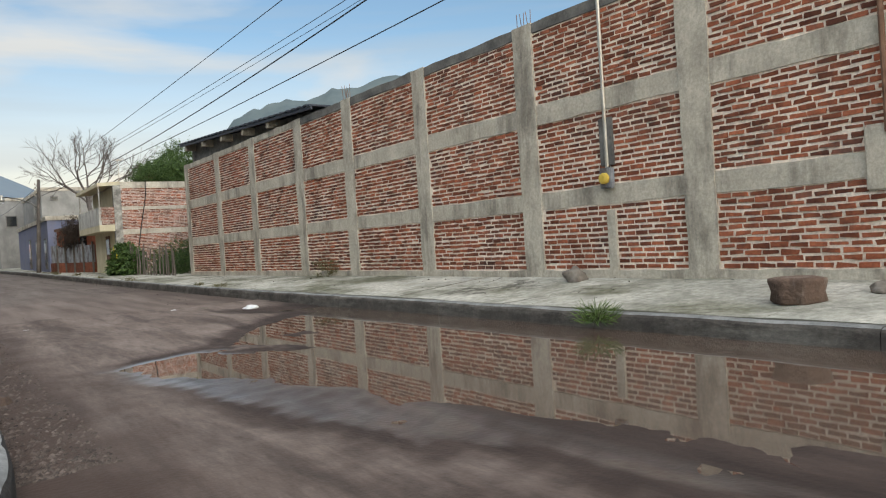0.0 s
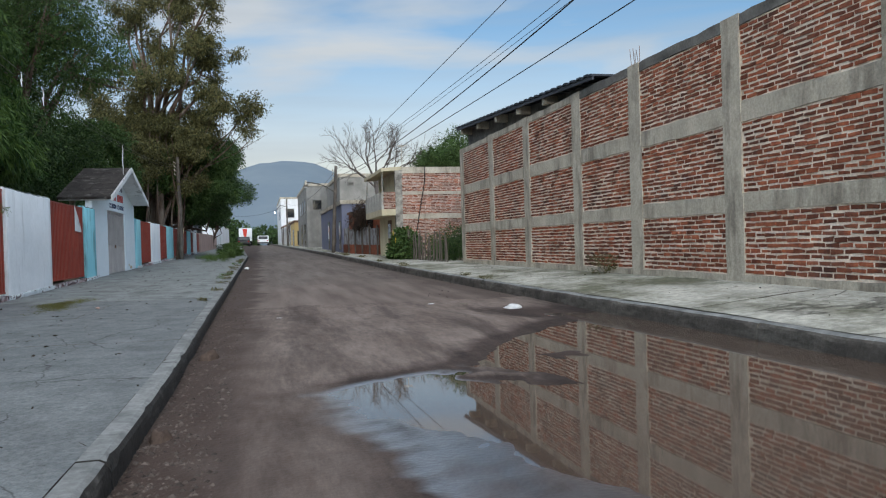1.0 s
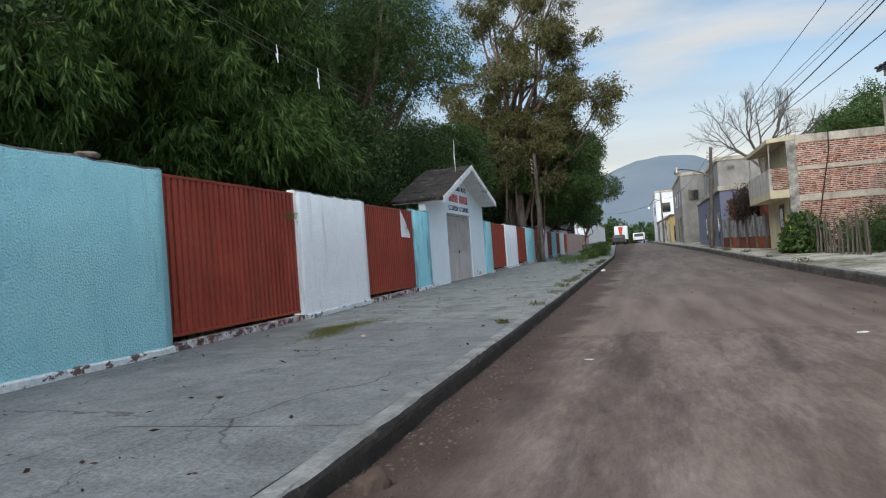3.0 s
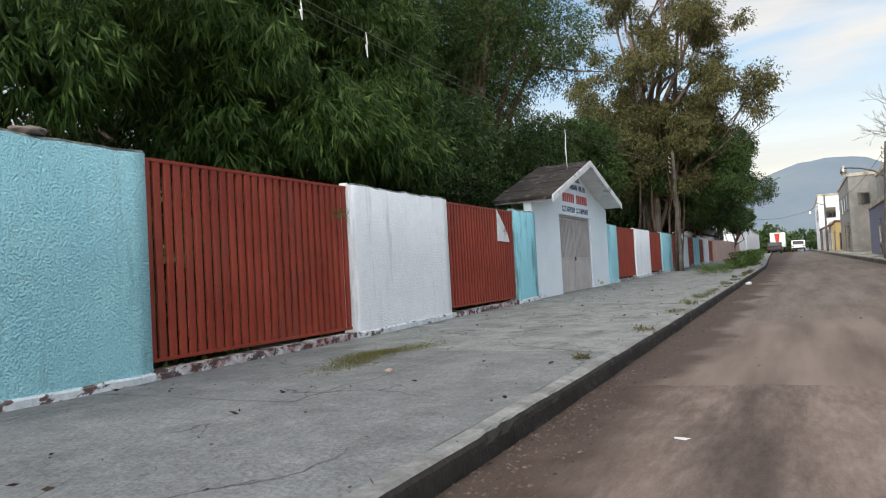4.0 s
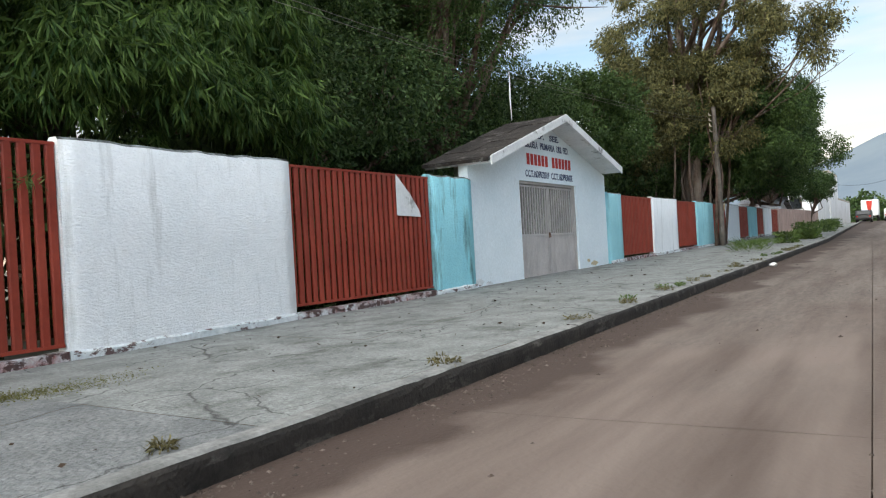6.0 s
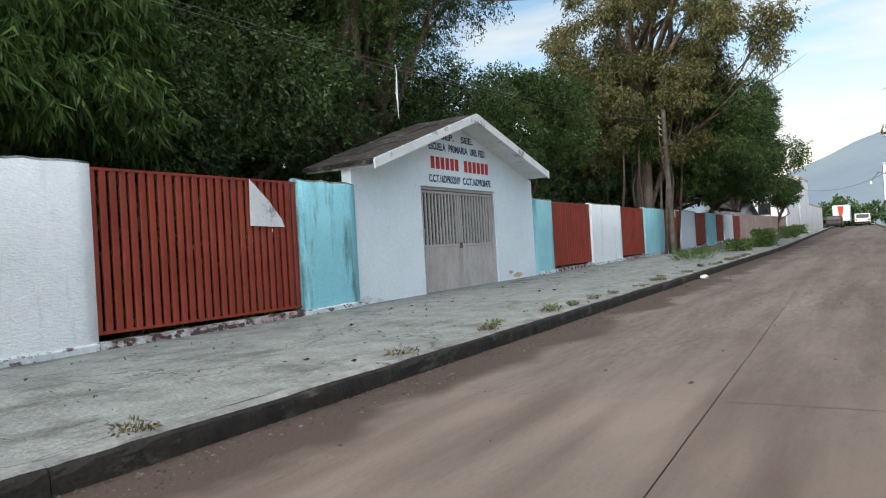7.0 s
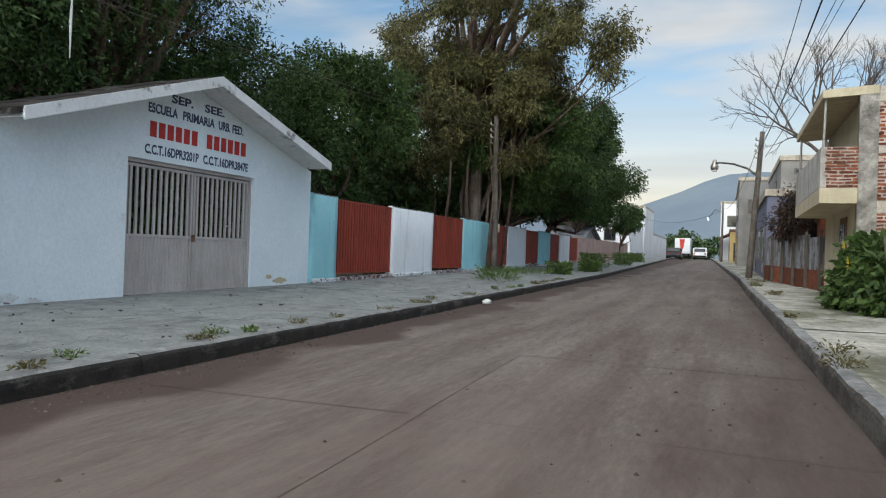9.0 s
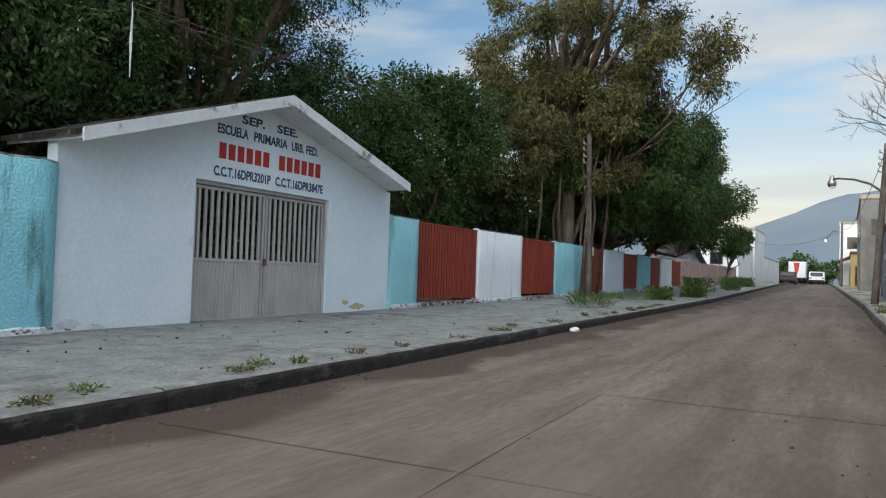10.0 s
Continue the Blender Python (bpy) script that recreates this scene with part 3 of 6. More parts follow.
def grid(name, xs, ys, height, material, parent=None, smooth=True):
    X, Y = np.meshgrid(xs, ys)
    Z = height(X, Y)
    v = np.stack([X, Y, Z], -1).reshape(-1, 3)
    nx, ny = len(xs), len(ys)
    i = (np.arange(ny - 1)[:, None] * nx + np.arange(nx - 1)[None]).ravel()
    return raw(name, v, np.stack([i, i + 1, i + nx + 1, i + nx], 1), material, parent, smooth)


def wave(X, Y, seed, size):
    """Smooth irregular noise from a few sines, about -1 to 1."""
    r = np.random.default_rng(seed)
    out = np.zeros_like(X)
    for k in range(7):
        a, f = r.uniform(0, math.tau), r.uniform(0.6, 2.6) / size
        out = out + np.sin((X * math.cos(a) + Y * math.sin(a)) * f * math.tau + r.uniform(0, math.tau)) / 7 ** 0.5 / 1.3
    return out


def road_z(y):
    """The street is level at first and then climbs gently."""
    y = np.minimum(y, 130.0)
    return 0.0125 * 3.0 * np.log1p(np.exp(np.clip((y - 12.0) / 3.0, -40, 40)))


KERB_L = -0.45


def veer(y):
    """The street bends a little to the left further on."""
    return -0.03 * np.clip(y - 50, 0, 90)


def kerb_l(y):
    # the corner of the side street curves away behind the start
    return KERB_L + veer(y) + 0.05 * np.exp(-((y - 8.0) / 4.0) ** 2) - 0.05 * np.clip(4.2 - y, 0, 5) ** 2 * 2.4


def kerb_r(y):
    return 5.42 - 0.034 * np.clip(y - 10, 0, 14.6) - 0.020 * np.clip(y - 24.6, 0, 17.4) - 0.010 * np.clip(y - 42, 0, 8) + veer(y)


def soft(v, k):
    return k * np.log1p(np.exp(np.clip(v / k, -40, 40)))


def shore(y):
    """The puddle's edge toward the street's middle: a tongue that points at the kerb, then a bay that runs back to the far pavement."""
    tip = 0.74 + 0.16 * soft(7.3 - y, 0.3) + 0.12 * soft(4.6 - y, 0.5)
    back = 1.55 * soft(y - 7.75, 0.10) - 1.15 * soft(y - 8.75, 0.35) + 0.62 * soft(y - 10.6, 0.4)
    return tip + back + 0.10 * np.sin(y * 3.1) * np.exp(-((y - 9.6) / 1.6) ** 2) + 0.05 * np.sin(y * 5.3 + 1.0)


ISLANDS = ((2.22, 7.95, 0.34, 0.34, 0.062), (2.62, 7.50, 0.26, 0.30, 0.050), (3.3, 8.8, 0.34, 0.18, 0.036))


def mud_z(X, Y):
    d = X - shore(Y)
    # a flat wet margin first, then the deeper hollow
    hollow = -0.034 * np.tanh(np.where(d < 0, d / 0.7, np.clip(d - 0.6 * np.clip((7.0 - Y) / 1.2, 0, 1), 0, 9) / 0.6)) * np.exp(-np.clip(np.abs(Y - 3.0) - 9.5, 0, 9) / 2.0)
    gutter = -0.04 * np.exp(-np.clip(X - KERB_L, 0, 9) / 0.4)
    hollow = hollow + gutter
    for cx, cy, rx, ry, up in ISLANDS:
        hollow = hollow + up * np.exp(-((X - cx + 0.12 * wave(X, Y, 6, 0.8)) / rx) ** 2 - ((Y - cy + 0.12 * wave(X, Y, 7, 0.8)) / ry) ** 2)
    rough = 0.010 * wave(X, Y, 3, 2.2) + 0.006 * wave(X, Y * 0.4, 4, 0.7) + 0.003 * wave(X, Y, 8, 0.3)
    rough = rough * (0.30 + 0.7 * np.clip(-d / 1.5, 0, 1)) + 0.002 * wave(X, Y, 9, 0.5)
    edge = 0.012 * np.clip(1.0 - np.abs(X - 2.4) / 3.3, -0.5, 1)
    return road_z(Y) + 0.0208 + hollow + rough + edge * (Y > 12) * np.clip((Y - 12) / 4, 0, 1)


def pave_l(y):
    return road_z(y) + 0.165


def pave_r(X, Y):
    k = kerb_r(Y)
    s = np.clip((X - k) / 1.8, 0, 1.3)
    wall = np.maximum(0.38, road_z(Y) + 0.21)
    return (road_z(Y) + 0.20) * (1 - s) + wall * s

# ---- ground, street, pavements ----
ys = np.concatenate([np.array([-3000, -800, -200, -60]), np.arange(-30, 150, 3.0), np.array([160, 200, 300, 600, 1200, 3000])])
xs = np.concatenate([np.array([-3000, -700, -150, -50, -20]), np.arange(-12, 20, 4.0), np.array([30, 60, 160, 700, 3000])])
tagged(grid("ground", xs, ys, lambda X, Y: road_z(Y) - 0.12, M_field), "bare earth and dry grass reaching to the hills", "ground", kind="structure")

mud_xs = np.arange(KERB_L - 2.4, 6.11, 0.07)
mud_ys = np.concatenate([np.arange(-16, 1.6, 0.16), np.arange(1.6, 15.6, 0.06)])
tagged(grid("road", mud_xs, mud_ys, lambda X, Y: np.where(X > kerb_r(Y) + 0.2, road_z(Y) - 0.05, mud_z(X, Y)), M_mud),
       "brown muddy street surface with tyre tracks and damp hollows", "road", kind="structure")
far = thing("road_paved", "worn concrete street slabs dusted with brown earth", "road", kind="structure")
grid("bedding", np.linspace(-4.2, 6, 10), np.arange(15, 150, 2.5), lambda X, Y: road_z(Y) - 0.006, M_dirt, far)
JOINT_Y0, PITCH = 24.0, 3.0


def joint_x(y):
    return 2.15 - 0.036 * (y - 24.0)


for k in range(-3, 40):
    y0, y1 = JOINT_Y0 + PITCH * k, JOINT_Y0 + PITCH * (k + 1)
    for side in (0, 1):
        T, Y = np.meshgrid(np.linspace(0, 1, 10), np.linspace(y0 + 0.0045, y1 - 0.0045, 8))
        a = kerb_l(Y) - 0.05 if side == 0 else joint_x(Y) + 0.0035
        c = joint_x(Y) - 0.0035 if side == 0 else kerb_r(Y) + 0.1
        X = a + (c - a) * T
        Z = road_z(Y) + rng.uniform(-0.001, 0.001) + 0.004 * wave(X, Y, 12, 2.5) + 0.02 * np.clip(1.0 - np.abs(X - joint_x(Y)) / 2.8, -0.2, 1)
        i = (np.arange(7)[:, None] * 10 + np.arange(9)[None]).ravel()
        raw("slab", np.stack([X, Y, Z], -1).reshape(-1, 3), np.stack([i, i + 1, i + 11, i + 10], 1), M_slab, far, True)
tagged(grid("puddle", np.linspace(0.2, 6.0, 30), np.linspace(-14, 14.5, 60), lambda X, Y: 0 * X + 0.020, M_water), "still brown rainwater puddle mirroring the brick wall", "puddle", kind="structure")

# left pavement, cast in bays, with its kerb
pl = thing("pavement_left", "grey cracked concrete pavement in front of the school fence", "pavement", kind="structure")
for k in range(-5, 34):
    y0, y1 = 3.1 * k + 1.2, 3.1 * (k + 1) + 1.2
    tilt = rng.uniform(-0.0012, 0.0012)
    for side in (0, 1):
        T, Y = np.meshgrid(np.linspace(0, 1, 8), np.linspace(y0 + 0.003, y1 - 0.003, 25))
        rip = -2.28 + 0.05 * np.sin(Y * 1.3) + 0.025 * np.sin(Y * 5.1 + 1) + 0.018 * np.sin(Y * 11.7) - 0.02 * np.clip(Y - 16, 0, 60) * 0.5
        a = -4.75 if side == 0 else rip + 0.004 + 0.003 * np.sin(Y * 2.3)
        c = rip - 0.004 if side == 0 else kerb_l(Y) - 0.160
        X = a + (c - a) * T
        Z = pave_l(Y) + tilt * (side * 2 - 1) + 0.010 * (KERB_L - X) + 0.004 * wave(X, Y, 21, 1.8)
        i = (np.arange(24)[:, None] * 8 + np.arange(7)[None]).ravel()
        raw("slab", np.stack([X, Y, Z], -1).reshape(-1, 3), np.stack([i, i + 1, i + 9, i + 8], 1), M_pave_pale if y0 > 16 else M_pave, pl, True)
grid("bedding", np.linspace(-4.75, -0.6, 5), np.arange(4.5, 56, 2.5), lambda X, Y: pave_l(Y) - 0.025, M_dirt, pl)


def kerb(name, label, xf, y_from, y_to, side, top_mat, face_mat, lift=0.0):
    """A run of kerb stones; xf(y) is the face toward the street, side is +1 where the pavement lies at greater x."""
    run = thing(name, label, "kerb", kind="structure")
    y = y_from
    while y < y_to:
        y1 = y + 3.1
        b = bmesh.new()
        rows = []
        ph = rng.uniform(0, 6)
        jag = [0.004 * math.sin(ph + 0.5 * q) + rng.uniform(-0.0015, 0.0015) for q in range(25)]
        chip = [max(0.0, rng.uniform(-1.6, 1.0)) ** 2 * 0.02 for _ in range(25)]
        for i in range(25):
            yy = y + 0.004 + (y1 - y - 0.008) * i / 24
            x, z = float(xf(yy)) + jag[i] * 0.6, float(road_z(yy)) + 0.17 + lift + jag[i]
            prof = [(-0.012, -0.30), (0.0, -0.07), (0.006 + abs(chip[i]), -0.038), (0.022 + abs(chip[i]), -0.014), (0.052, 0.0), (0.155, 0.0), (0.155, -0.30)]
            rows.append([b.verts.new((x + side * u, yy, z + w)) for u, w in prof])
        for r0, r1 in zip(rows, rows[1:]):
            for k in range(6):
                b.faces.new((r0[k], r1[k], r1[k + 1], r0[k + 1]))
        b.faces.new(rows[0])
        b.faces.new(rows[-1][::-1])
        bmesh.ops.recalc_face_normals(b, faces=list(b.faces))
        me = bpy.data.meshes.new("kerb_stone")
        b.to_mesh(me)
        b.free()
        me.materials.append(top_mat)
        me.materials.append(face_mat)
        # Upright and end faces take the darker face material.
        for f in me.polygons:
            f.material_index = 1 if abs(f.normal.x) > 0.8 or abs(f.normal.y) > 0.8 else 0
        ob = new("kerb_stone", me)
        ob.parent = run
        y = y1


kerb("kerb_left", "grey concrete kerb with a black face", kerb_l, -16, 138, -1, M_kerb_top, M_kerb_face)
kerb("kerb_right", "weathered concrete kerb with a dark damp face", kerb_r, -16, 138, 1, M_kerb_top, M_kerb_right, 0.035)

pr = thing("pavement_right", "stained mossy concrete pavement below the brick wall", "pavement", kind="structure")
for k in range(-4, 36):
    y0, y1 = 3.3 * k + 0.4, 3.3 * (k + 1) + 0.4
    t = np.linspace(0, 1, 12)
    Y, T = np.meshgrid(np.linspace(y0 + 0.006, y1 - 0.006, 9), t, indexing="ij")
    X = kerb_r(Y) + 0.159 + T * (7.7 - kerb_r(Y))
    Z = pave_r(X, Y) + 0.006 * wave(X, Y, 31, 1.5) + rng.uniform(-0.006, 0.006)
    i = (np.arange(8)[:, None] * 12 + np.arange(11)[None]).ravel()
    raw("slab", np.stack([X, Y, Z], -1).reshape(-1, 3), np.stack([i, i + 1, i + 13, i + 12], 1), M_pave_r, pr, True)

# ---- brick warehouse wall ----
BX = 7.55
COLS = [28.3, 24.75, 21.5, 18.1, 15.3, 12.18, 9.0, 5.74, 2.4, -0.9, -4.2, -7.5]
wall = thing("wall_east", "long unplastered red brick wall framed by grey concrete columns", "wall", kind="structure")
Z_BASE, B1, B2, TOP = 0.52, (1.50, 1.77), (2.88, 3.18), 4.36
b = bmesh.new()
box(b, BX + 0.012, BX + 0.20, COLS[-1], COLS[0], 0.2, TOP)
part("mortar_bed", b, M_mortar, wall)
for i, y in enumerate(COLS):
    b = bmesh.new()
    n_z = 12
    rows = []
    w = 0.23 if i else 0.2
    for k in range(n_z + 1):
        z = 0.2 + (TOP + 0.18 - 0.2) * k / n_z
        j = rng.uniform(-0.012, 0.012, 4)
        rows.append([b.verts.new(q) for q in ((BX - 0.02 + j[0] * 0.4, y - w + j[1], z), (BX - 0.02 + j[2] * 0.4, y + w + j[3], z), (BX + 0.2, y + w + j[3], z), (BX + 0.2, y - w + j[1], z))])
    for r0, r1 in zip(rows, rows[1:]):
        for k in range(4):
            b.faces.new((r0[k], r0[(k + 1) % 4], r1[(k + 1) % 4], r1[k]))
    b.faces.new(rows[-1])
    part("column", b, M_conc, wall)
for i in range(len(COLS) - 1):
    y1, y0 = COLS[i] - 0.225, COLS[i + 1] + 0.225
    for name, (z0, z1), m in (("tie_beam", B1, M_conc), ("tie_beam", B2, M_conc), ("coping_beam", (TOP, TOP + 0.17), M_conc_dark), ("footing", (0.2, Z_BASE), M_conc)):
        b = bmesh.new()
        rows = []
        for k in range(9):
            y = y0 + (y1 - y0) * k / 8
            j = rng.uniform(-0.014, 0.014, 3)
            out = -0.008 + j[0] * 0.4 - (0.02 if name == "footing" else 0)
            rows.append([b.verts.new(q) for q in ((BX + out, y, z0 + j[1]), (BX + out, y, z1 + j[2]), (BX + 0.21, y, z1 + j[2]), (BX + 0.21, y, z0 + j[1]))])
        for r0, r1 in zip(rows, rows[1:]):
            for k in range(4):
                b.faces.new((r0[k], r1[k], r1[(k + 1) % 4], r0[(k + 1) % 4]))
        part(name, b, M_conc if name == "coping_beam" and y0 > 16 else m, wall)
# starter bars on the column heads
for y in (9.0, 15.3, 5.74):
    for k in range(5):
        b = bmesh.new()
        tube(b, [(BX + 0.05 + 0.03 * (k % 2), y - 0.16 + 0.08 * k, TOP + 0.1), (BX + 0.05 + rng.uniform(-.03, .03), y - 0.16 + 0.085 * k, TOP + 0.40 + rng.uniform(0, .14))], [0.006, 0.006], 5)
        part("starter_bar", b, M_rust, wall)

# corrugated roof on timber blocks over the far bays
roof = thing("warehouse_roof", "dark corrugated roof edge raised on pale beam ends", "roof", kind="structure")


def eave_z(y):
    return 4.66 + 0.053 * (y - 16.6)


b = bmesh.new()
for k in range(60):
    y, y1 = 16.9 + 11.6 * k / 60, 16.9 + 11.6 * (k + 1) / 60
    up = 0.022 if k % 2 else 0
    prism(b, [(y, eave_z(y) + up), (y1 + 0.002, eave_z(y1) + up), (y1 + 0.002, eave_z(y1) + 0.045 + up), (y, eave_z(y) + 0.045 + up)], "x", BX - 0.16, BX + 6)
part("sheet", b, M_darkmetal, roof)
# Added dark strip behind the beam ends, standing for shade under the roof.
b = bmesh.new()
prism(b, [(16.6, 4.3), (28.4, 4.3), (28.4, eave_z(28.4) - 0.005), (16.6, eave_z(16.6) - 0.005)], "x", BX + 0.30, BX + 0.45)
part("gap_shade_strip", b, M_conc_dark, roof)
b = bmesh.new()
prism(b, [(16.9, eave_z(16.9) - 0.08), (28.4, eave_z(28.4) - 0.08), (28.4, eave_z(28.4) - 0.006), (16.9, eave_z(16.9) - 0.006)], "x", BX - 0.14, BX - 0.09)
part("fascia_rail", b, M_darkmetal, roof)
for k in range(5):
    y = 27.95 - 2.0 * k
    b = bmesh.new()
    box(b, BX - 0.085, BX + 0.9, y - 0.085, y + 0.085, eave_z(y) - 0.24, eave_z(y) - 0.008, 0.01)
    part("beam_end", b, M_conc, roof)
back = thing("wall_warehouse_rear", "plain rear walls closing the brick warehouse", "wall", kind="structure")
b = bmesh.new()
box(b, BX + 0.2, BX + 14, 28.1, 28.3, 0.2, 4.6)
part("end_wall", b, M_block, back)

# ---- school fence ----
FX = -4.46


def base_z(y):
    return float(pave_l(np.array(y)))


def fence_top(y):
    return 2.49 - 0.0012 * (y - 14)


def panel(y0, y1, colour, label):
    """A stuccoed wall panel with an uneven top edge."""
    ob = thing("fence_wall", label, "wall", "school fence panels", "structure")
    b = bmesh.new()
    nn = max(6, int((y1 - y0) / 0.18))
    rows = []
    for k in range(nn + 1):
        y = y0 + (y1 - y0) * k / nn
        zt = fence_top(y) + rng.uniform(-0.014, 0.014)
        zb = base_z(y)
        o = 0.003 * math.sin(y * 2.1) + rng.uniform(-0.0008, 0.0008)
        rows.append([b.verts.new(q) for q in ((FX + o, y, zb - 0.1), (FX + o, y, zb + 0.3), (FX + o, y, (zb + zt) / 2),
                                              (FX + o, y, zt - 0.03), (FX - 0.03, y, zt), (FX - 0.15, y, zt + rng.uniform(-.01, .01)), (FX - 0.18, y, zt - 0.03), (FX - 0.18, y, zb - 0.1))])
    for r0, r1 in zip(rows, rows[1:]):
        for k in range(7):
            b.faces.new((r0[k], r1[k], r1[k + 1], r0[k + 1]))
    b.faces.new(rows[0])
    b.faces.new(rows[-1][::-1])
    face = part("stucco", b, colour, ob, smooth=True)
    face.data.materials.append(M_cap)
    for f in face.data.polygons:
        f.use_smooth = abs(f.normal.x) > 0.9
        f.material_index = 1 if abs(f.normal.z) > 0.3 else 0
    b = bmesh.new()
    rows = []
    for k in range(nn + 1):
        y = y0 + (y1 - y0) * k / nn
        zb, t = base_z(y), 0.125 + rng.uniform(-0.012, 0.012)
        rows.append([b.verts.new(q) for q in ((FX - 0.01, y, zb - 0.08), (FX + 0.028, y, zb - 0.08), (FX + 0.026 + rng.uniform(-.004, .004), y, zb + t - 0.02), (FX + 0.012, y, zb + t), (FX - 0.01, y, zb + t))])
    for r0, r1 in zip(rows, rows[1:]):
        for k in range(4):
            b.faces.new((r0[k], r0[k + 1], r1[k + 1], r1[k]))
    b.faces.new(rows[0])
    b.faces.new(rows[-1][::-1])
    part("skirting", b, M_skirt, ob, "peeling whitewashed skirting")
    return ob


def red_gate(y0, y1, pitch):
    """A slatted steel fence bay on a peeling plinth."""
    ob = thing("slatted_fence_bay", "rust-red steel fence bay of upright slats above a low plinth", "fence", "red slatted fence bays")
    zb = base_z((y0 + y1) / 2)
    zt = fence_top((y0 + y1) / 2) - 0.05
    y0, y1 = y0 + 0.01, y1 - 0.01
    xg = FX - 0.06
    b = bmesh.new()
    prism(b, [(y0, base_z(y0) - 0.05), (y1, base_z(y1) - 0.05), (y1, base_z(y1) + 0.13), (y0, base_z(y0) + 0.13)], "x", FX - 0.15, FX + 0.02)
    part("plinth", b, M_plinth, ob, "low plinth with peeling layers of red, white and blue paint")
    for nm, z0, z1 in (("bottom_rail", zb + 0.19, zb + 0.225), ("top_rail", zt - 0.035, zt)):
        b = bmesh.new()
        box(b, xg - 0.05, xg + 0.02, y0, y1, z0, z1, 0.004)
        part(nm, b, M_red, ob)
    count = int((y1 - y0) / pitch)
    b = bmesh.new()
    hw = pitch * 0.34
    # a folded angle section
    prism(b, [(xg - 0.020, -hw), (xg + 0.002, -hw), (xg + 0.014, -hw + 0.016), (xg + 0.014, hw - 0.016), (xg + 0.002, hw), (xg - 0.020, hw)], "z", zb + 0.222, zt - 0.032)
    me = mesh_of("slat", b, M_red)
    for k in range(count + 1):
        s = new("slat", me)
        s.parent = ob
        s.location = (0, y0 + hw + (y1 - y0 - 2 * hw) * k / count, 0)
        s.rotation_euler = (rng.uniform(-0.002, 0.002), 0, 0)
    return ob


panel(-14, 14.30, M_blue, "pale blue stuccoed fence wall with a dirty top edge")
red_gate(14.30, 17.95, 0.138)
panel(17.95, 21.17, M_white, "white stuccoed fence wall with grey rain streaks")
red_gate(21.17, 24.68, 0.138)
panel(24.68, 26.10, M_mould, "narrow pale blue fence wall stained dark beside the gatehouse")
panel(33.72, 34.84, M_blue, "narrow pale blue fence wall beside the gatehouse")
EDGES = [34.84, 37.95, 40.95, 43.85, 46.75, 49.5, 52.45, 54.95, 57.45, 59.75, 62.55, 65.2]
for k in range(len(EDGES) - 1):
    if k % 2 == 0:
        red_gate(EDGES[k], EDGES[k + 1], 0.138)
    else:
        panel(EDGES[k], EDGES[k + 1], M_white if k % 4 == 1 else M_blue, "white painted fence wall" if k % 4 == 1 else "pale blue fence wall")
pw = thing("wall_pink", "low washed-out pink block wall along the pavement", "wall", kind="structure")
for k in range(8):
    y0, y1 = 65.2 + 3.1 * k, 65.2 + 3.1 * (k + 1) - 0.02
    b = bmesh.new()
    prism(b, [(y0, base_z(y0) - 0.1), (y1, base_z(y1) - 0.1), (y1, 2.45 + 0.006 * (y1 - 65)), (y0, 2.45 + 0.006 * (y0 - 65))], "x", FX - 0.2, FX)
    part("block_panel", b, M_pink, pw)

flag = thing("torn_sign_sheet", "torn white triangular metal sheet wired to the red slats", "sign")
b = bmesh.new()
prism(b, [(23.68, 2.42), (23.66, 1.75), (24.36, 1.73), (24.30, 1.86), (24.05, 2.12)], "x", FX - 0.03, FX - 0.022)
part("sheet", b, M_fascia, flag)

# ---- school gatehouse ----
GX, GY0, GY1 = -4.53, 26.12, 33.70
DY0, DY1, DZ0, DZ1 = 28.34, 31.59, 0.39, 2.55
PK = 29.80
gh = thing("gatehouse", "small white gabled school gatehouse with a metal double gate", "building")


def slope(y):
    return 3.93 - 0.325 * (PK - y) if y < PK else 3.93 - 0.262 * (y - PK)


b = bmesh.new()
prism(b, [(GY0, 0.2), (DY0, 0.2), (DY0, DZ1), (DY1, DZ1), (DY1, 0.2), (GY1, 0.2), (GY1, slope(GY1)), (PK, slope(PK)), (GY0, slope(GY0))], "x", GX - 0.2, GX)
part("front_wall", b, M_school, gh)
for y in (GY0 + 1.0, GY1 - 1.0):
    b = bmesh.new()
    box(b, GX - 0.85, GX - 0.70, y - 0.08, y + 0.08, 0.2, slope(y) + 0.004)
    part("rear_post", b, M_conc, gh)
b = bmesh.new()
box(b, GX - 0.9, GX - 0.2, GY0 + 0.18, GY1 - 0.18, 0.2, 0.36)
part("floor_slab", b, M_conc, gh)
XF = -3.98
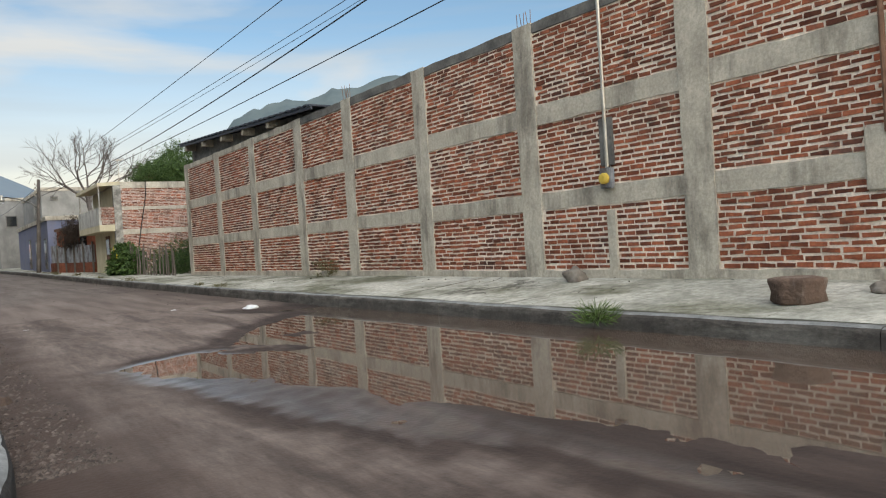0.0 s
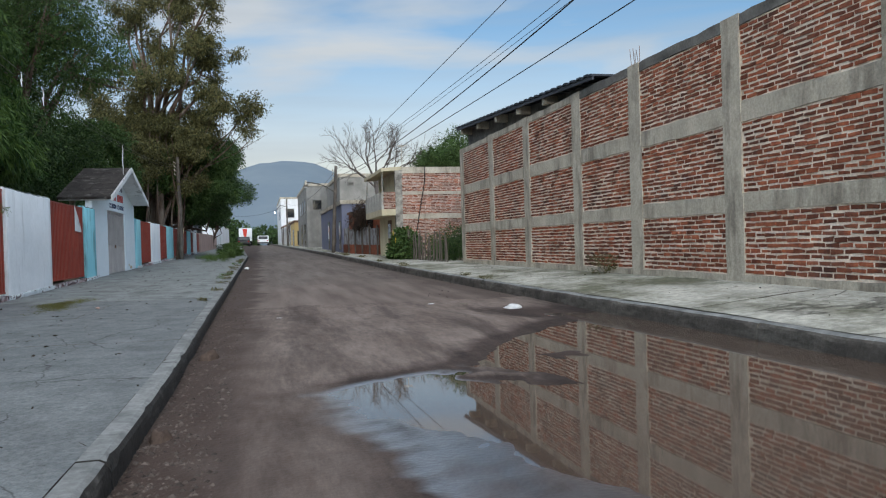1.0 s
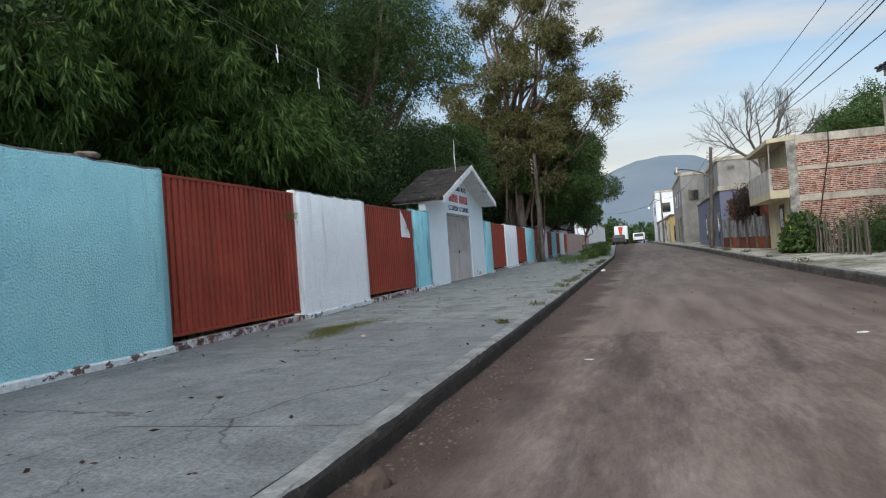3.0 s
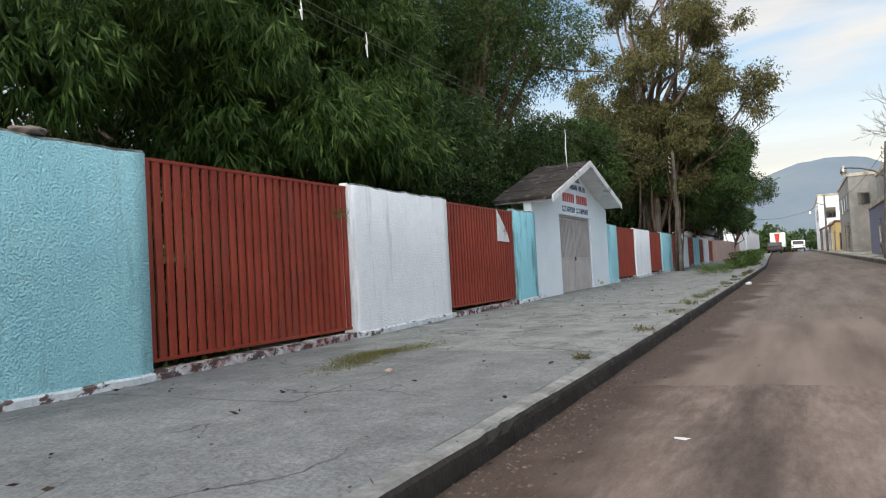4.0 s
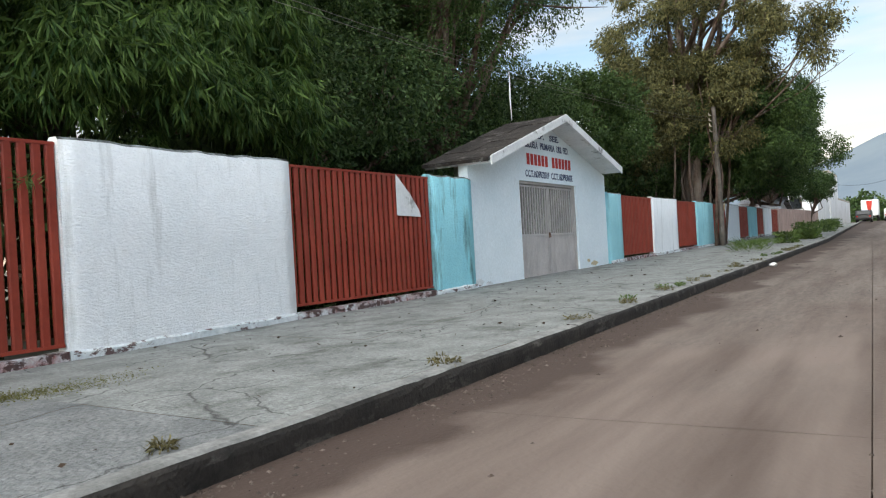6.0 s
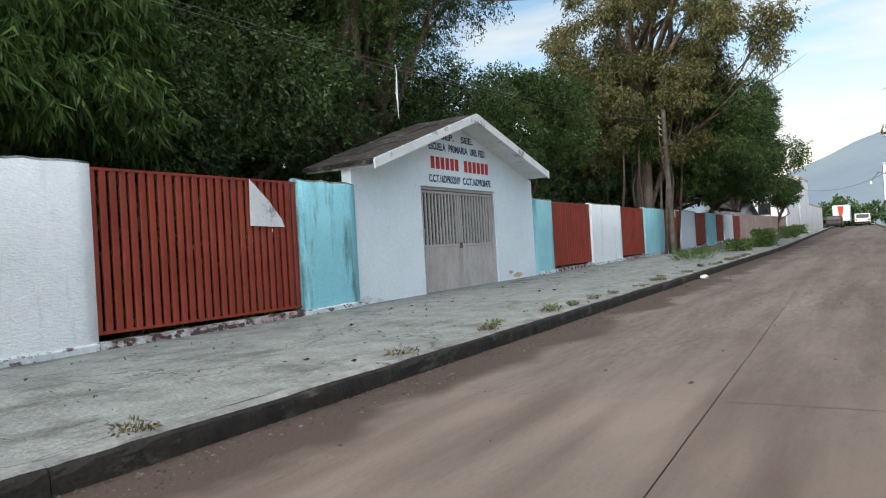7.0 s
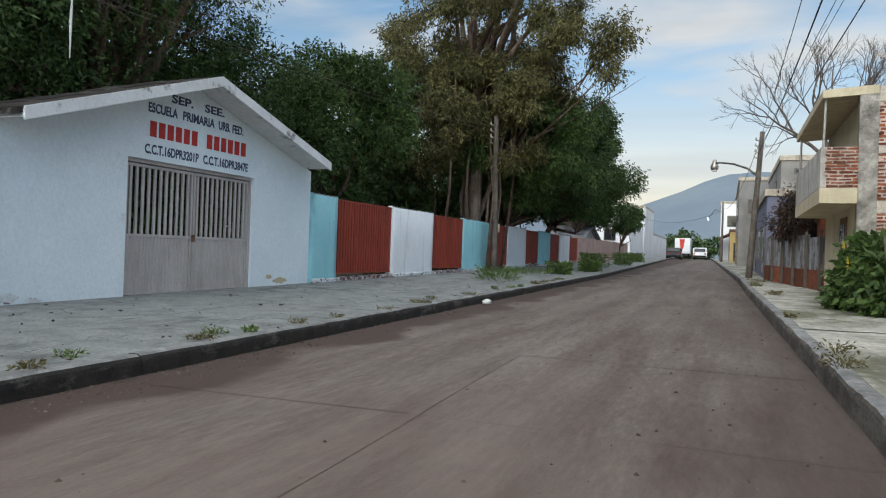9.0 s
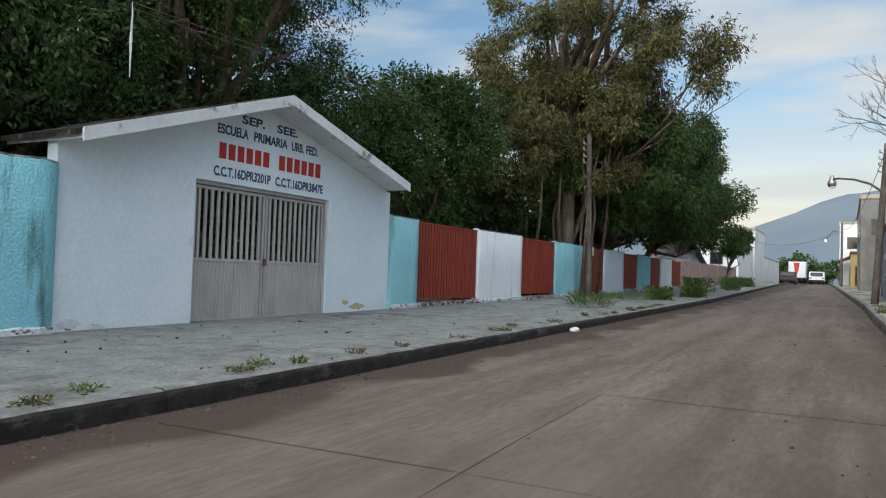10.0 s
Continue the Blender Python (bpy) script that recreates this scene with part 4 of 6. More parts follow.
for y0, y1 in ((26.05, PK), (PK, 33.56)):
    b = bmesh.new()
    prism(b, [(y0, slope(y0) + 0.005), (y1, slope(y1) + 0.005), (y1, slope(y1) + 0.10), (y0, slope(y0) + 0.10)], "x", GX - 0.92, XF)
    part("roof_slope", b, M_fascia, gh, "white painted roof slab")
    # overlapping weathered sheets
    for k in range(5):
        a = y0 + (y1 - y0) * k / 5
        c = y0 + (y1 - y0) * (k + 1) / 5
        for q in range(2):
            x0 = GX - 0.96 + q * 0.74
            bb = bmesh.new()
            lift = 0.012 * ((k + q) % 2)
            prism(bb, [(a, slope(a) + 0.104 + lift), (c, slope(c) + 0.104 + lift), (c, slope(c) + 0.125 + lift), (a, slope(a) + 0.125 + lift)], "x", x0, min(x0 + 0.735, XF - 0.03))
            part("roof_sheet", bb, M_rooftile, gh)
    b = bmesh.new()
    prism(b, [(y0, slope(y0) - 0.03), (y1, slope(y1) - 0.03), (y1, slope(y1) + 0.14), (y0, slope(y0) + 0.14)], "x", XF, XF + 0.03)
    part("bargeboard", b, M_fascia, gh, "chipped white bargeboard")
b = bmesh.new()
for k in range(9):
    x0 = GX - 0.94 + k * 0.165
    j = rng.uniform(0, 0.03)
    prism(b, [(26.0 - j, slope(26.05) + 0.045 - j * 0.6), (26.046, slope(26.05) + 0.06), (26.046, slope(26.05) + 0.125), (25.99 - j, slope(26.05) + 0.105)], "x", x0, x0 + 0.16)
part("eave_edge", b, M_rooftile, gh, "ragged dark sheet edge")
gate = thing("metal_double_gate", "beige metal double gate with upright rods over ribbed panels", "gate")
gx = GX - 0.10
mid = 29.96
b = bmesh.new()
for y0, y1, z0, z1 in ((DY0, DY0 + 0.05, DZ0, DZ1), (DY1 - 0.05, DY1, DZ0, DZ1), (DY0 + 0.05, DY1 - 0.05, DZ1 - 0.06, DZ1)):
    box(b, gx - 0.06, gx + 0.05, y0 + 0.002, y1 - 0.002, z0, z1 - 0.002)
part("gate_frame", b, M_gate, gate)
for y0, y1 in ((DY0 + 0.06, mid - 0.012), (mid + 0.012, DY1 - 0.06)):
    lf = new("leaf")
    lf.parent = gate
    b = bmesh.new()
    for c0, c1, z0, z1 in ((y0, y0 + 0.045, DZ0 + 0.03, DZ1 - 0.075), (y1 - 0.045, y1, DZ0 + 0.03, DZ1 - 0.075), (y0 + 0.045, y1 - 0.045, DZ1 - 0.12, DZ1 - 0.075), (y0 + 0.045, y1 - 0.045, 1.33, 1.375), (y0 + 0.045, y1 - 0.045, DZ0 + 0.03, DZ0 + 0.075)):
        box(b, gx - 0.02, gx + 0.02, c0, c1, z0, z1)
    part("leaf_frame", b, M_gate, lf)
    count = 11
    b = bmesh.new()
    box(b, gx - 0.015, gx + 0.015, -0.024, 0.024, 1.375, DZ1 - 0.12)
    me = mesh_of("rod", b, M_gate)
    for k in range(count):
        s = new("rod", me)
        s.parent = lf
        s.location = (0, y0 + 0.045 + (y1 - y0 - 0.09) * (k + 0.5) / count, 0)
    b = bmesh.new()
    ribs = 19
    for k in range(ribs):
        a = y0 + 0.045 + (y1 - y0 - 0.09) * k / ribs
        c = y0 + 0.045 + (y1 - y0 - 0.09) * (k + 1) / ribs
        prism(b, [(gx - 0.012, a), (gx - 0.012, c), (gx - 0.004, c - 0.006), (gx + 0.012, c - 0.02), (gx + 0.012, a + 0.02), (gx - 0.004, a + 0.006)], "z", DZ0 + 0.075, 1.33)
    part("ribbed_panel", b, M_gate, lf)
b = bmesh.new()
box(b, gx + 0.02, gx + 0.05, mid - 0.03, mid + 0.05, 1.28, 1.40, 0.008)
part("lock", b, M_rust, gate)


def lettering(text, y0, y1, z, height, material, label):
    """One painted line of writing on the gable, fitted between y0 and y1."""
    cu = bpy.data.curves.new("lettering", "FONT")
    cu.body, cu.extrude, cu.resolution_u, cu.offset = text, 0.002, 3, 0.028
    tmp = new("lettering_draft", cu)
    bpy.context.view_layer.update()
    me = bpy.data.meshes.new_from_object(tmp.evaluated_get(bpy.context.evaluated_depsgraph_get()))
    bpy.data.objects.remove(tmp)
    co = np.zeros(len(me.vertices) * 3, np.float32)
    me.vertices.foreach_get("co", co)
    co = co.reshape(-1, 3)
    co[:, 0] = (co[:, 0] - co[:, 0].min()) / (co[:, 0].max() - co[:, 0].min()) * (y1 - y0)
    co[:, 1] = co[:, 1] / 0.72 * height
    me.vertices.foreach_set("co", co.ravel())
    me.materials.clear()
    me.materials.append(material)
    ob = new("lettering", me)
    ob.parent = gh
    ob["label"] = label
    ob.matrix_basis = Matrix(((0, 0, 1, GX + 0.003), (1, 0, 0, y0), (0, 1, 0, z), (0, 0, 0, 1)))
    return ob


for word, y0, y1, z, h in (("SEP.", 29.25, 29.78, 3.55, 0.135), ("SEE.", 30.08, 30.62, 3.55, 0.135), ("ESCUELA", 28.73, 29.40, 3.31, 0.15), ("PRIMARIA", 29.53, 30.36, 3.31, 0.15),
                           ("URB.", 30.47, 30.80, 3.31, 0.15), ("FED.", 30.87, 31.20, 3.31, 0.15), ("C.C.T.16DPR3201P", 28.68, 29.96, 2.65, 0.15), ("C.C.T.16DPR3847E", 30.08, 31.38, 2.65, 0.15)):
    lettering(word, y0, y1, z, h, M_letter_blue, "dark blue painted capitals")


def peeled(y, z, w, h, material, parent, plane, seed, label):
    """A ragged patch where the paint has come away, a few millimetres proud."""
    r = np.random.default_rng(seed)
    b = bmesh.new()
    ring = [(y + w * (0.6 + 0.5 * r.uniform()) * math.cos(a), z + h * (0.6 + 0.5 * r.uniform()) * math.sin(a)) for a in np.linspace(0, math.tau, 22)[:-1]]
    prism(b, ring, "x", plane - 0.004, plane + 0.003)
    part("peeled_patch", b, material, parent, label)


for y, z, w, h, m, q in ((32.62, 0.56, 0.30, 0.07, M_cream, 1), (32.2, 0.64, 0.12, 0.05, M_cream, 2), (26.36, 0.47, 0.17, 0.08, M_skirt, 4), (26.75, 0.42, 0.16, 0.04, M_skirt, 5)):
    peeled(y, z, w, h, m, gh, GX, q, "patch of peeled, stained paint")

# the large red painted line
y = 28.78
for k in range(13):
    if k == 6:
        y += 0.20
        continue
    b = bmesh.new()
    box(b, GX + 0.001, GX + 0.005, y, y + 0.145, 2.92, 3.17)
    part("red_painted_mark", b, M_letter_red, gh)
    y += 0.197

# ---- house with the balcony ----


def bricks_in(axis, plane, u0, u1, z0, z1, seed, course=0.0765, length=0.238, joint=0.025, proud=0.013):
    """Centres, lengths and tilts of bricks laid in running bond over a panel. Rows of (u, z, length, height, proud)."""
    r = np.random.default_rng(seed)
    count = max(1, round((z1 - z0) / course))
    step = (z1 - z0) / count
    out = []
    for k in range(count):
        u = u0 - (0.5 * length if k % 2 else 0.0) + r.uniform(-0.03, 0.03)
        while u < u1 - 0.03:
            w = length * r.uniform(0.9, 1.06)
            a, c = max(u, u0 + 0.004), min(u + w - joint * r.uniform(0.7, 1.4), u1 - 0.004)
            if c - a > 0.05:
                out.append((0.5 * (a + c), z0 + step * (k + 0.5) + r.uniform(-0.005, 0.005), c - a, step - joint * r.uniform(0.85, 1.5), proud * r.uniform(0.2, 1.3)))
            u += w
    return out


def brick_mesh(name, rows, axis, plane, face, parent, depth=0.05):
    """Joins bricks into one mesh; face is the sign of the outward side along the axis."""
    R = np.array(rows)
    n = len(R)
    j = rng.normal(0, 0.0055, (n, 8, 2))
    V = np.zeros((n, 8, 3))
    for q, (su, sz, so) in enumerate(((-1, -1, 1), (1, -1, 1), (1, 1, 1), (-1, 1, 1), (-1, -1, 0), (1, -1, 0), (1, 1, 0), (-1, 1, 0))):
        u = R[:, 0] + su * R[:, 2] / 2 + j[:, q, 0]
        z = R[:, 1] + sz * R[:, 3] / 2 + j[:, q, 1]
        o = plane + face * (R[:, 4] if so else np.full(n, -depth))
        V[:, q] = np.stack((o, u, z) if axis == "x" else (u, o, z), -1)
    quads = np.array([(0, 1, 2, 3), (0, 4, 5, 1), (1, 5, 6, 2), (2, 6, 7, 3), (3, 7, 4, 0)])
    if (face > 0) != (axis == "x"):
        quads = quads[:, ::-1]
    F = (np.arange(n)[:, None, None] * 8 + quads[None]).reshape(-1, 4)
    return raw(name, V.reshape(-1, 3), F, M_brick, parent)


HX, HY0, HY1 = 6.35, 35.0, 40.2
gz = float(road_z(np.array(37.0))) + 0.2
house = thing("balcony_house", "unfinished two-storey house with cream front, balcony and bare brick side", "building")
b = bmesh.new()
box(b, HX, HX + 8, HY0 + 0.02, HY1, 0.3, 4.45)
part("wall", b, M_mortar_dull, house)
rows = []
for z0, z1 in ((0.6, 2.25), (2.47, 3.34), (3.48, 4.30)):
    rows += bricks_in("y", HY0, HX + 0.22, HX + 3.3, z0, z1, int(z0 * 10), 0.066) + bricks_in("y", HY0, HX + 3.55, HX + 8, z0, z1, int(z0 * 10) + 1, 0.066)
ob = brick_mesh("brickwork", rows, "y", HY0 + 0.02, -1, house)
ob["kind"] = "stuff"
for z0, z1 in ((2.25, 2.47), (3.34, 3.48), (4.30, 4.58)):
    b = bmesh.new()
    box(b, HX + 0.2, HX + 8, HY0 - 0.012, HY0 + 0.2, z0, z1)
    part("tie_beam", b, M_conc, house)
for x0, x1 in ((HX - 0.10, HX + 0.22), (HX + 3.3, HX + 3.55)):
    b = bmesh.new()
    box(b, x0, x1, HY0 - 0.02, HY0 + 0.2, 0.3, 4.59)
    part("column", b, M_patchy, house)
b = bmesh.new()
box(b, HX - 0.03, HX - 0.005, HY0 + 0.2, HY1, 0.3, 4.36)
part("front_plaster", b, M_cream, house)
b = bmesh.new()
box(b, HX - 0.06, HX - 0.028, 36.6, 37.5, gz, gz + 1.75)
door = part("door", b, M_rust, house, "brown iron door with a glazed grille")
b = bmesh.new()
box(b, HX - 0.07, HX - 0.058, 36.72, 37.38, gz + 0.9, gz + 1.6)
part("pane", b, M_carglass, door)
BZ = 2.42
b = bmesh.new()
prism(b, [(HY0 + 0.0, BZ), (HY1, BZ), (HY1, BZ + 0.28), (HY0 + 0.0, BZ + 0.28)], "x", 5.62, HX - 0.03)
part("balcony_slab", b, M_cream, house)
b = bmesh.new()
box(b, 5.62, 5.74, HY0, HY1, BZ + 0.28, BZ + 1.05, 0.012)
box(b, 5.74, HX - 0.03, HY1 - 0.12, HY1, BZ + 0.28, BZ + 1.05)
part("balcony_parapet", b, M_oldwash, house, "dirty white balcony parapet")
b = bmesh.new()
box(b, 5.742, HX - 0.032, HY0 + 0.02, HY0 + 0.12, BZ + 0.28, BZ + 1.05)
part("parapet_bed", b, M_mortar_dull, house)
brick_mesh("parapet_brickwork", bricks_in("y", 0, 5.70, HX - 0.05, BZ + 0.29, BZ + 1.05, 77, 0.066), "y", HY0 + 0.012, -1, house)["kind"] = "stuff"
b = bmesh.new()
prism(b, [(5.62, 4.38), (HX + 0.2, 4.44), (HX + 0.2, 4.60), (5.62, 4.53)], "y", HY0 - 0.03, HY1 + 0.3)
part("roof_slab", b, M_cream, house)
for y in (HY0 + 0.15, HY1 - 0.2):
    b = bmesh.new()
    tube(b, [(5.68, y, BZ + 1.05), (5.70, y, 4.42)], [0.025, 0.025], 8)
    part("post", b, M_steel, house)
b = bmesh.new()
tube(b, [(HX + 0.75, HY0 - 0.04, 1.2), (HX + 0.95, HY0 - 0.05, 2.4), (HX + 1.25, HY0 - 0.04, 3.9), (HX + 1.28, HY0 - 0.03, 4.62)], [0.022, 0.022, 0.02, 0.02], 6)
part("wall_cable", b, M_cable, house)
ant = thing("rooftop_antenna", "thin metal television aerial on the house roof", "antenna")
b = bmesh.new()
tube(b, [(7.2, 38.2, 4.4), (7.2, 38.2, 6.0)], [0.018, 0.015], 6)
part("mast", b, M_steel, ant)
for k in range(4):
    b = bmesh.new()
    tube(b, [(6.95 + 0.02 * k, 38.05 + 0.12 * k, 5.95), (7.45 - 0.02 * k, 38.05 + 0.12 * k, 5.95)], [0.008, 0.008], 5)
    part("rod", b, M_steel, ant)


def plain_house(name, label, x0, x1, y0, y1, z1, material, openings=(), parapet=0.25, roof_m=None):
    """A block house with recessed windows. openings: (face, u0, u1, z0, z1) with face 'x' (street side) or 'y' (near side)."""
    ob = thing(name, label, "building")
    g = float(road_z(np.array(y0)))
    b = bmesh.new()
    box(b, x0, x1, y0, y1, g, z1)
    part("wall", b, material, ob)
    b = bmesh.new()
    box(b, x0 - 0.08, x1, y0 - 0.08, y1 + 0.08, z1, z1 + parapet)
    part("roof", b, roof_m or M_conc, ob)
    for face, u0, u1, za, zb in openings:
        b = bmesh.new()
        if face == "x":
            box(b, x0 - 0.04, x0 - 0.003, u0, u1, za, zb)
        else:
            box(b, u0, u1, y0 - 0.04, y0 - 0.003, za, zb)
        w = part("window", b, M_conc_dark, ob)
        b = bmesh.new()
        if face == "x":
            box(b, x0 - 0.05, x0 - 0.041, u0 + 0.08, u1 - 0.08, za + 0.08, zb - 0.08)
        else:
            box(b, u0 + 0.08, u1 - 0.08, y0 - 0.05, y0 - 0.041, za + 0.08, zb - 0.08)
        part("pane", b, M_carglass, w)
    return ob


# yard behind the sheet-metal fence, whose line slants toward the street
A, C = Vector((6.42, 41.2)), Vector((5.36, 48.6))
along = (C - A).normalized()
out = Vector((-along.y, along.x))
sf = thing("sheet_fence", "patched galvanised sheet fence on a low brick base", "fence")


def on_line(u, o):
    q = A + along * u + out * o
    return (q.x, q.y)


for k in range(5):
    u0, u1 = 1.49 * k, 1.49 * (k + 1) - 0.02
    g = float(road_z(np.array(41.2 + u0))) + 0.2
    b = bmesh.new()
    prism(b, [on_line(u0, -0.06), on_line(u1, -0.06), on_line(u1, 0.06), on_line(u0, 0.06)], "z", g - 0.15, g + 0.55)
    part("brick_base", b, M_brick, sf)
    b = bmesh.new()
    us = [u0 + (u1 - u0) * q / 32 for q in range(33)]
    front = [on_line(u, 0.03 if q % 4 in (1, 2) else 0.0) for q, u in enumerate(us)]
    rear = [on_line(u, 0.022 if q % 4 in (1, 2) else -0.008) for q, u in enumerate(us)]
    prism(b, front + rear[::-1], "z", g + 0.55, g + 1.45 + 0.08 * (k % 3))
    part("sheet", b, M_sheet, sf)
    b = bmesh.new()
    prism(b, [on_line(u0 - 0.05, 0.065), on_line(u0 + 0.05, 0.065), on_line(u0 + 0.05, 0.13), on_line(u0 - 0.05, 0.13)], "z", g - 0.15, g + 1.6)
    part("post", b, M_wood, sf)
yh = thing("brick_yard_house", "low dark red brick house close behind the sheet fence", "building")
b = bmesh.new()
prism(b, [on_line(0.9, -0.35), on_line(7.4, -0.35), (12.0, 49.0), (12.0, 42.0)], "z", 0.4, 3.0)
part("wall", b, M_brick, yh)
b = bmesh.new()
prism(b, [on_line(0.8, -0.25), on_line(7.5, -0.25), (12.1, 49.1), (12.1, 41.9)], "z", 3.0, 3.15)
part("roof", b, M_rust, yh)
for u in (2.2, 5.0):
    b = bmesh.new()
    prism(b, [on_line(u, -0.348), on_line(u + 1.0, -0.348), on_line(u + 1.0, -0.32), on_line(u, -0.32)], "z", 1.9, 2.7)
    part("window", b, M_carglass, yh)
plain_house("lilac_house", "lilac-grey painted house with dark grilles", 5.38, 12.0, 49.6, 66.0, 3.75, M_lilac, [("x", 50.3, 51.3, 0.85, 2.7), ("x", 53.6, 55.4, 1.3, 2.7), ("x", 58.2, 59.2, 0.9, 2.9)])
plain_house("grey_upper_house", "unrendered grey block house with one small window", 6.5, 13.5, 61.0, 73.0, 6.5, M_block, [("y", 7.1, 7.6, 5.8, 6.1), ("x", 64, 65.4, 4.6, 5.8)])
plain_house("grey_block_building", "two-storey grey block building with a pale street front", 4.75, 12.0, 75.0, 92.0, 6.9, M_block,
            [("x", 76.5, 78, 4.4, 5.8), ("x", 80.5, 82, 4.4, 5.8), ("x", 84.5, 86, 4.4, 5.8), ("x", 77, 79.5, 1.1, 3.4), ("x", 83, 85, 1.1, 3.4), ("y", 5.3, 6.2, 4.6, 5.6)])
plain_house("ochre_shop", "ochre rendered low shop with a rusty awning", 4.3, 8.0, 92.5, 104.0, 4.0, M_yellow, [("x", 94, 97, 1.2, 3.2), ("y", 4.6, 6.2, 1.3, 3.0)], roof_m=M_rust)
plain_house("white_block_building", "tall plain white building at the end of the street", 3.3, 12.0, 112.0, 135.0, 8.0, M_farwhite, [("y", 4.0, 5.2, 5.3, 6.6), ("x", 115, 117, 5.2, 6.6), ("x", 121, 123, 5.2, 6.6)])
awn = thing("shop_awning", "sagging brown tiled awning over a shop front", "awning")
b = bmesh.new()
prism(b, [(3.2, 3.7), (4.8, 4.4), (4.8, 4.55), (3.2, 3.85)], "y", 104.5, 111.5)
part("roof", b, M_rust, awn)
for y in (104.8, 111.2):
    b = bmesh.new()
    box(b, 3.3, 3.42, y, y + 0.12, 1.2, 3.75)
    part("post", b, M_wood, awn)
plain_house("shuttered_garage", "low garage with a pale roller door", 4.3, 8, 104.6, 111.5, 4.3, M_farwhite, [("x", 105.5, 110.5, 1.3, 3.3)])
plain_house("white_corner_house", "white two-storey house past the pink wall", -12, -5.0, 96.0, 108.0, 5.0, M_farwhite, [("x", 98, 99.5, 3.2, 4.3), ("x", 102, 103.5, 3.2, 4.3), ("y", -7.6, -6.4, 3.0, 4.2)])
plain_house("white_tower_house", "narrow tall white house with a stepped roof", -12, -4.9, 109.0, 120.0, 7.2, M_farwhite, [("x", 111, 112.5, 4.8, 6.2), ("x", 115, 116.5, 4.8, 6.2)])
plain_house("long_white_house", "long low white house along the far pavement", -12, -5.4, 121.0, 150.0, 4.6, M_farwhite, [("x", 124, 126, 2.6, 3.8), ("x", 130, 132, 2.6, 3.8), ("x", 138, 140, 2.6, 3.8)])
hut = thing("gabled_hut", "small hut with a pale tin gable roof behind the pink wall", "hut")
b = bmesh.new()
prism(b, [(72.5, 1.0), (78.5, 1.0), (78.5, 2.7), (75.5, 3.45), (72.5, 2.7)], "x", -8.2, -5.6)
part("wall", b, M_farwhite, hut)
for y0, y1, za, zb in ((72.1, 75.5, 2.62, 3.5), (75.5, 78.9, 3.5, 2.62)):
    b = bmesh.new()
    prism(b, [(y0, za), (y1, zb), (y1, zb + 0.07), (y0, za + 0.07)], "x", -8.4, -5.2)
    part("roof", b, M_sheet, hut)

# ---- poles, lamp, cables ----


def pole(name, label, x, y, z0, top, lean, r=0.13):
    ob = thing(name, label, "utility pole")
    b = bmesh.new()
    n = 7
    tube(b, [(x + lean[0] * k / n, y + lean[1] * k / n, z0 + (top - z0) * k / n) for k in range(n + 1)], [r * (1 - 0.32 * k / n) for k in range(n + 1)], 12)
    part("shaft", b, M_wood, ob, smooth=True)
    for k in range(4):
        z = top - 0.3 - 0.22 * k
        f = (z - z0) / (top - z0)
        b = bmesh.new()
        tube(b, [(x + lean[0] * f - 0.10, y + lean[1] * f, z - 0.05), (x + lean[0] * f - 0.20, y + lean[1] * f, z), (x + lean[0] * f - 0.20, y + lean[1] * f, z + 0.09)], [0.02, 0.035, 0.02], 8)
        part("insulator", b, M_conc, ob)
    return ob


rp = pole("utility_pole", "weathered leaning street pole carrying cables and a lamp", 4.84, 50.3, 0.5, 6.25, (0.33, 0.0))
lamp = thing("street_lamp", "grey street lamp on a long curved arm fixed to the pole", "street lamp")
b = bmesh.new()
tube(b, [(5.06, 50.3, 4.55), (4.7, 51.1, 4.95), (4.2, 52.1, 5.25), (3.7, 53.0, 5.42), (3.5, 53.35, 5.45)], [0.045, 0.045, 0.04, 0.036, 0.036], 8)
part("arm", b, M_conc_dark, lamp, smooth=True)
b = bmesh.new()
tube(b, [(3.44, 53.45, 5.60), (3.44, 53.45, 5.48), (3.44, 53.45, 5.30), (3.44, 53.45, 5.18)], [0.07, 0.10, 0.17, 0.15], 14)
part("lamp_head", b, M_steel, lamp, smooth=True)
b = bmesh.new()
tube(b, [(3.44, 53.45, 5.181), (3.44, 53.45, 5.10)], [0.13, 0.09], 14)
part("lens", b, M_farwhite, lamp)
lp = pole("utility_pole", "thin grey timber pole standing against the school fence", -3.95, 45.9, 0.4, 6.3, (-0.05, -0.2), 0.12)
b = bmesh.new()
box(b, -3.83, -3.815, 45.80, 45.98, 2.05, 2.35)
part("notice", b, M_cream, lp, "small faded paper notice")
far_pole = pole("utility_pole", "distant grey street pole beside the awning", 3.6, 96.0, 0.9, 7.0, (0, 0), 0.12)
near_pole = pole("utility_pole", "grey timber pole beside the brick wall", 6.9, -13.0, 0.1, 7.2, (0, 0), 0.13)
near_pole_l = pole("utility_pole", "grey timber pole beside the fence", -4.0, -13.0, 0.1, 6.0, (0, 0), 0.12)


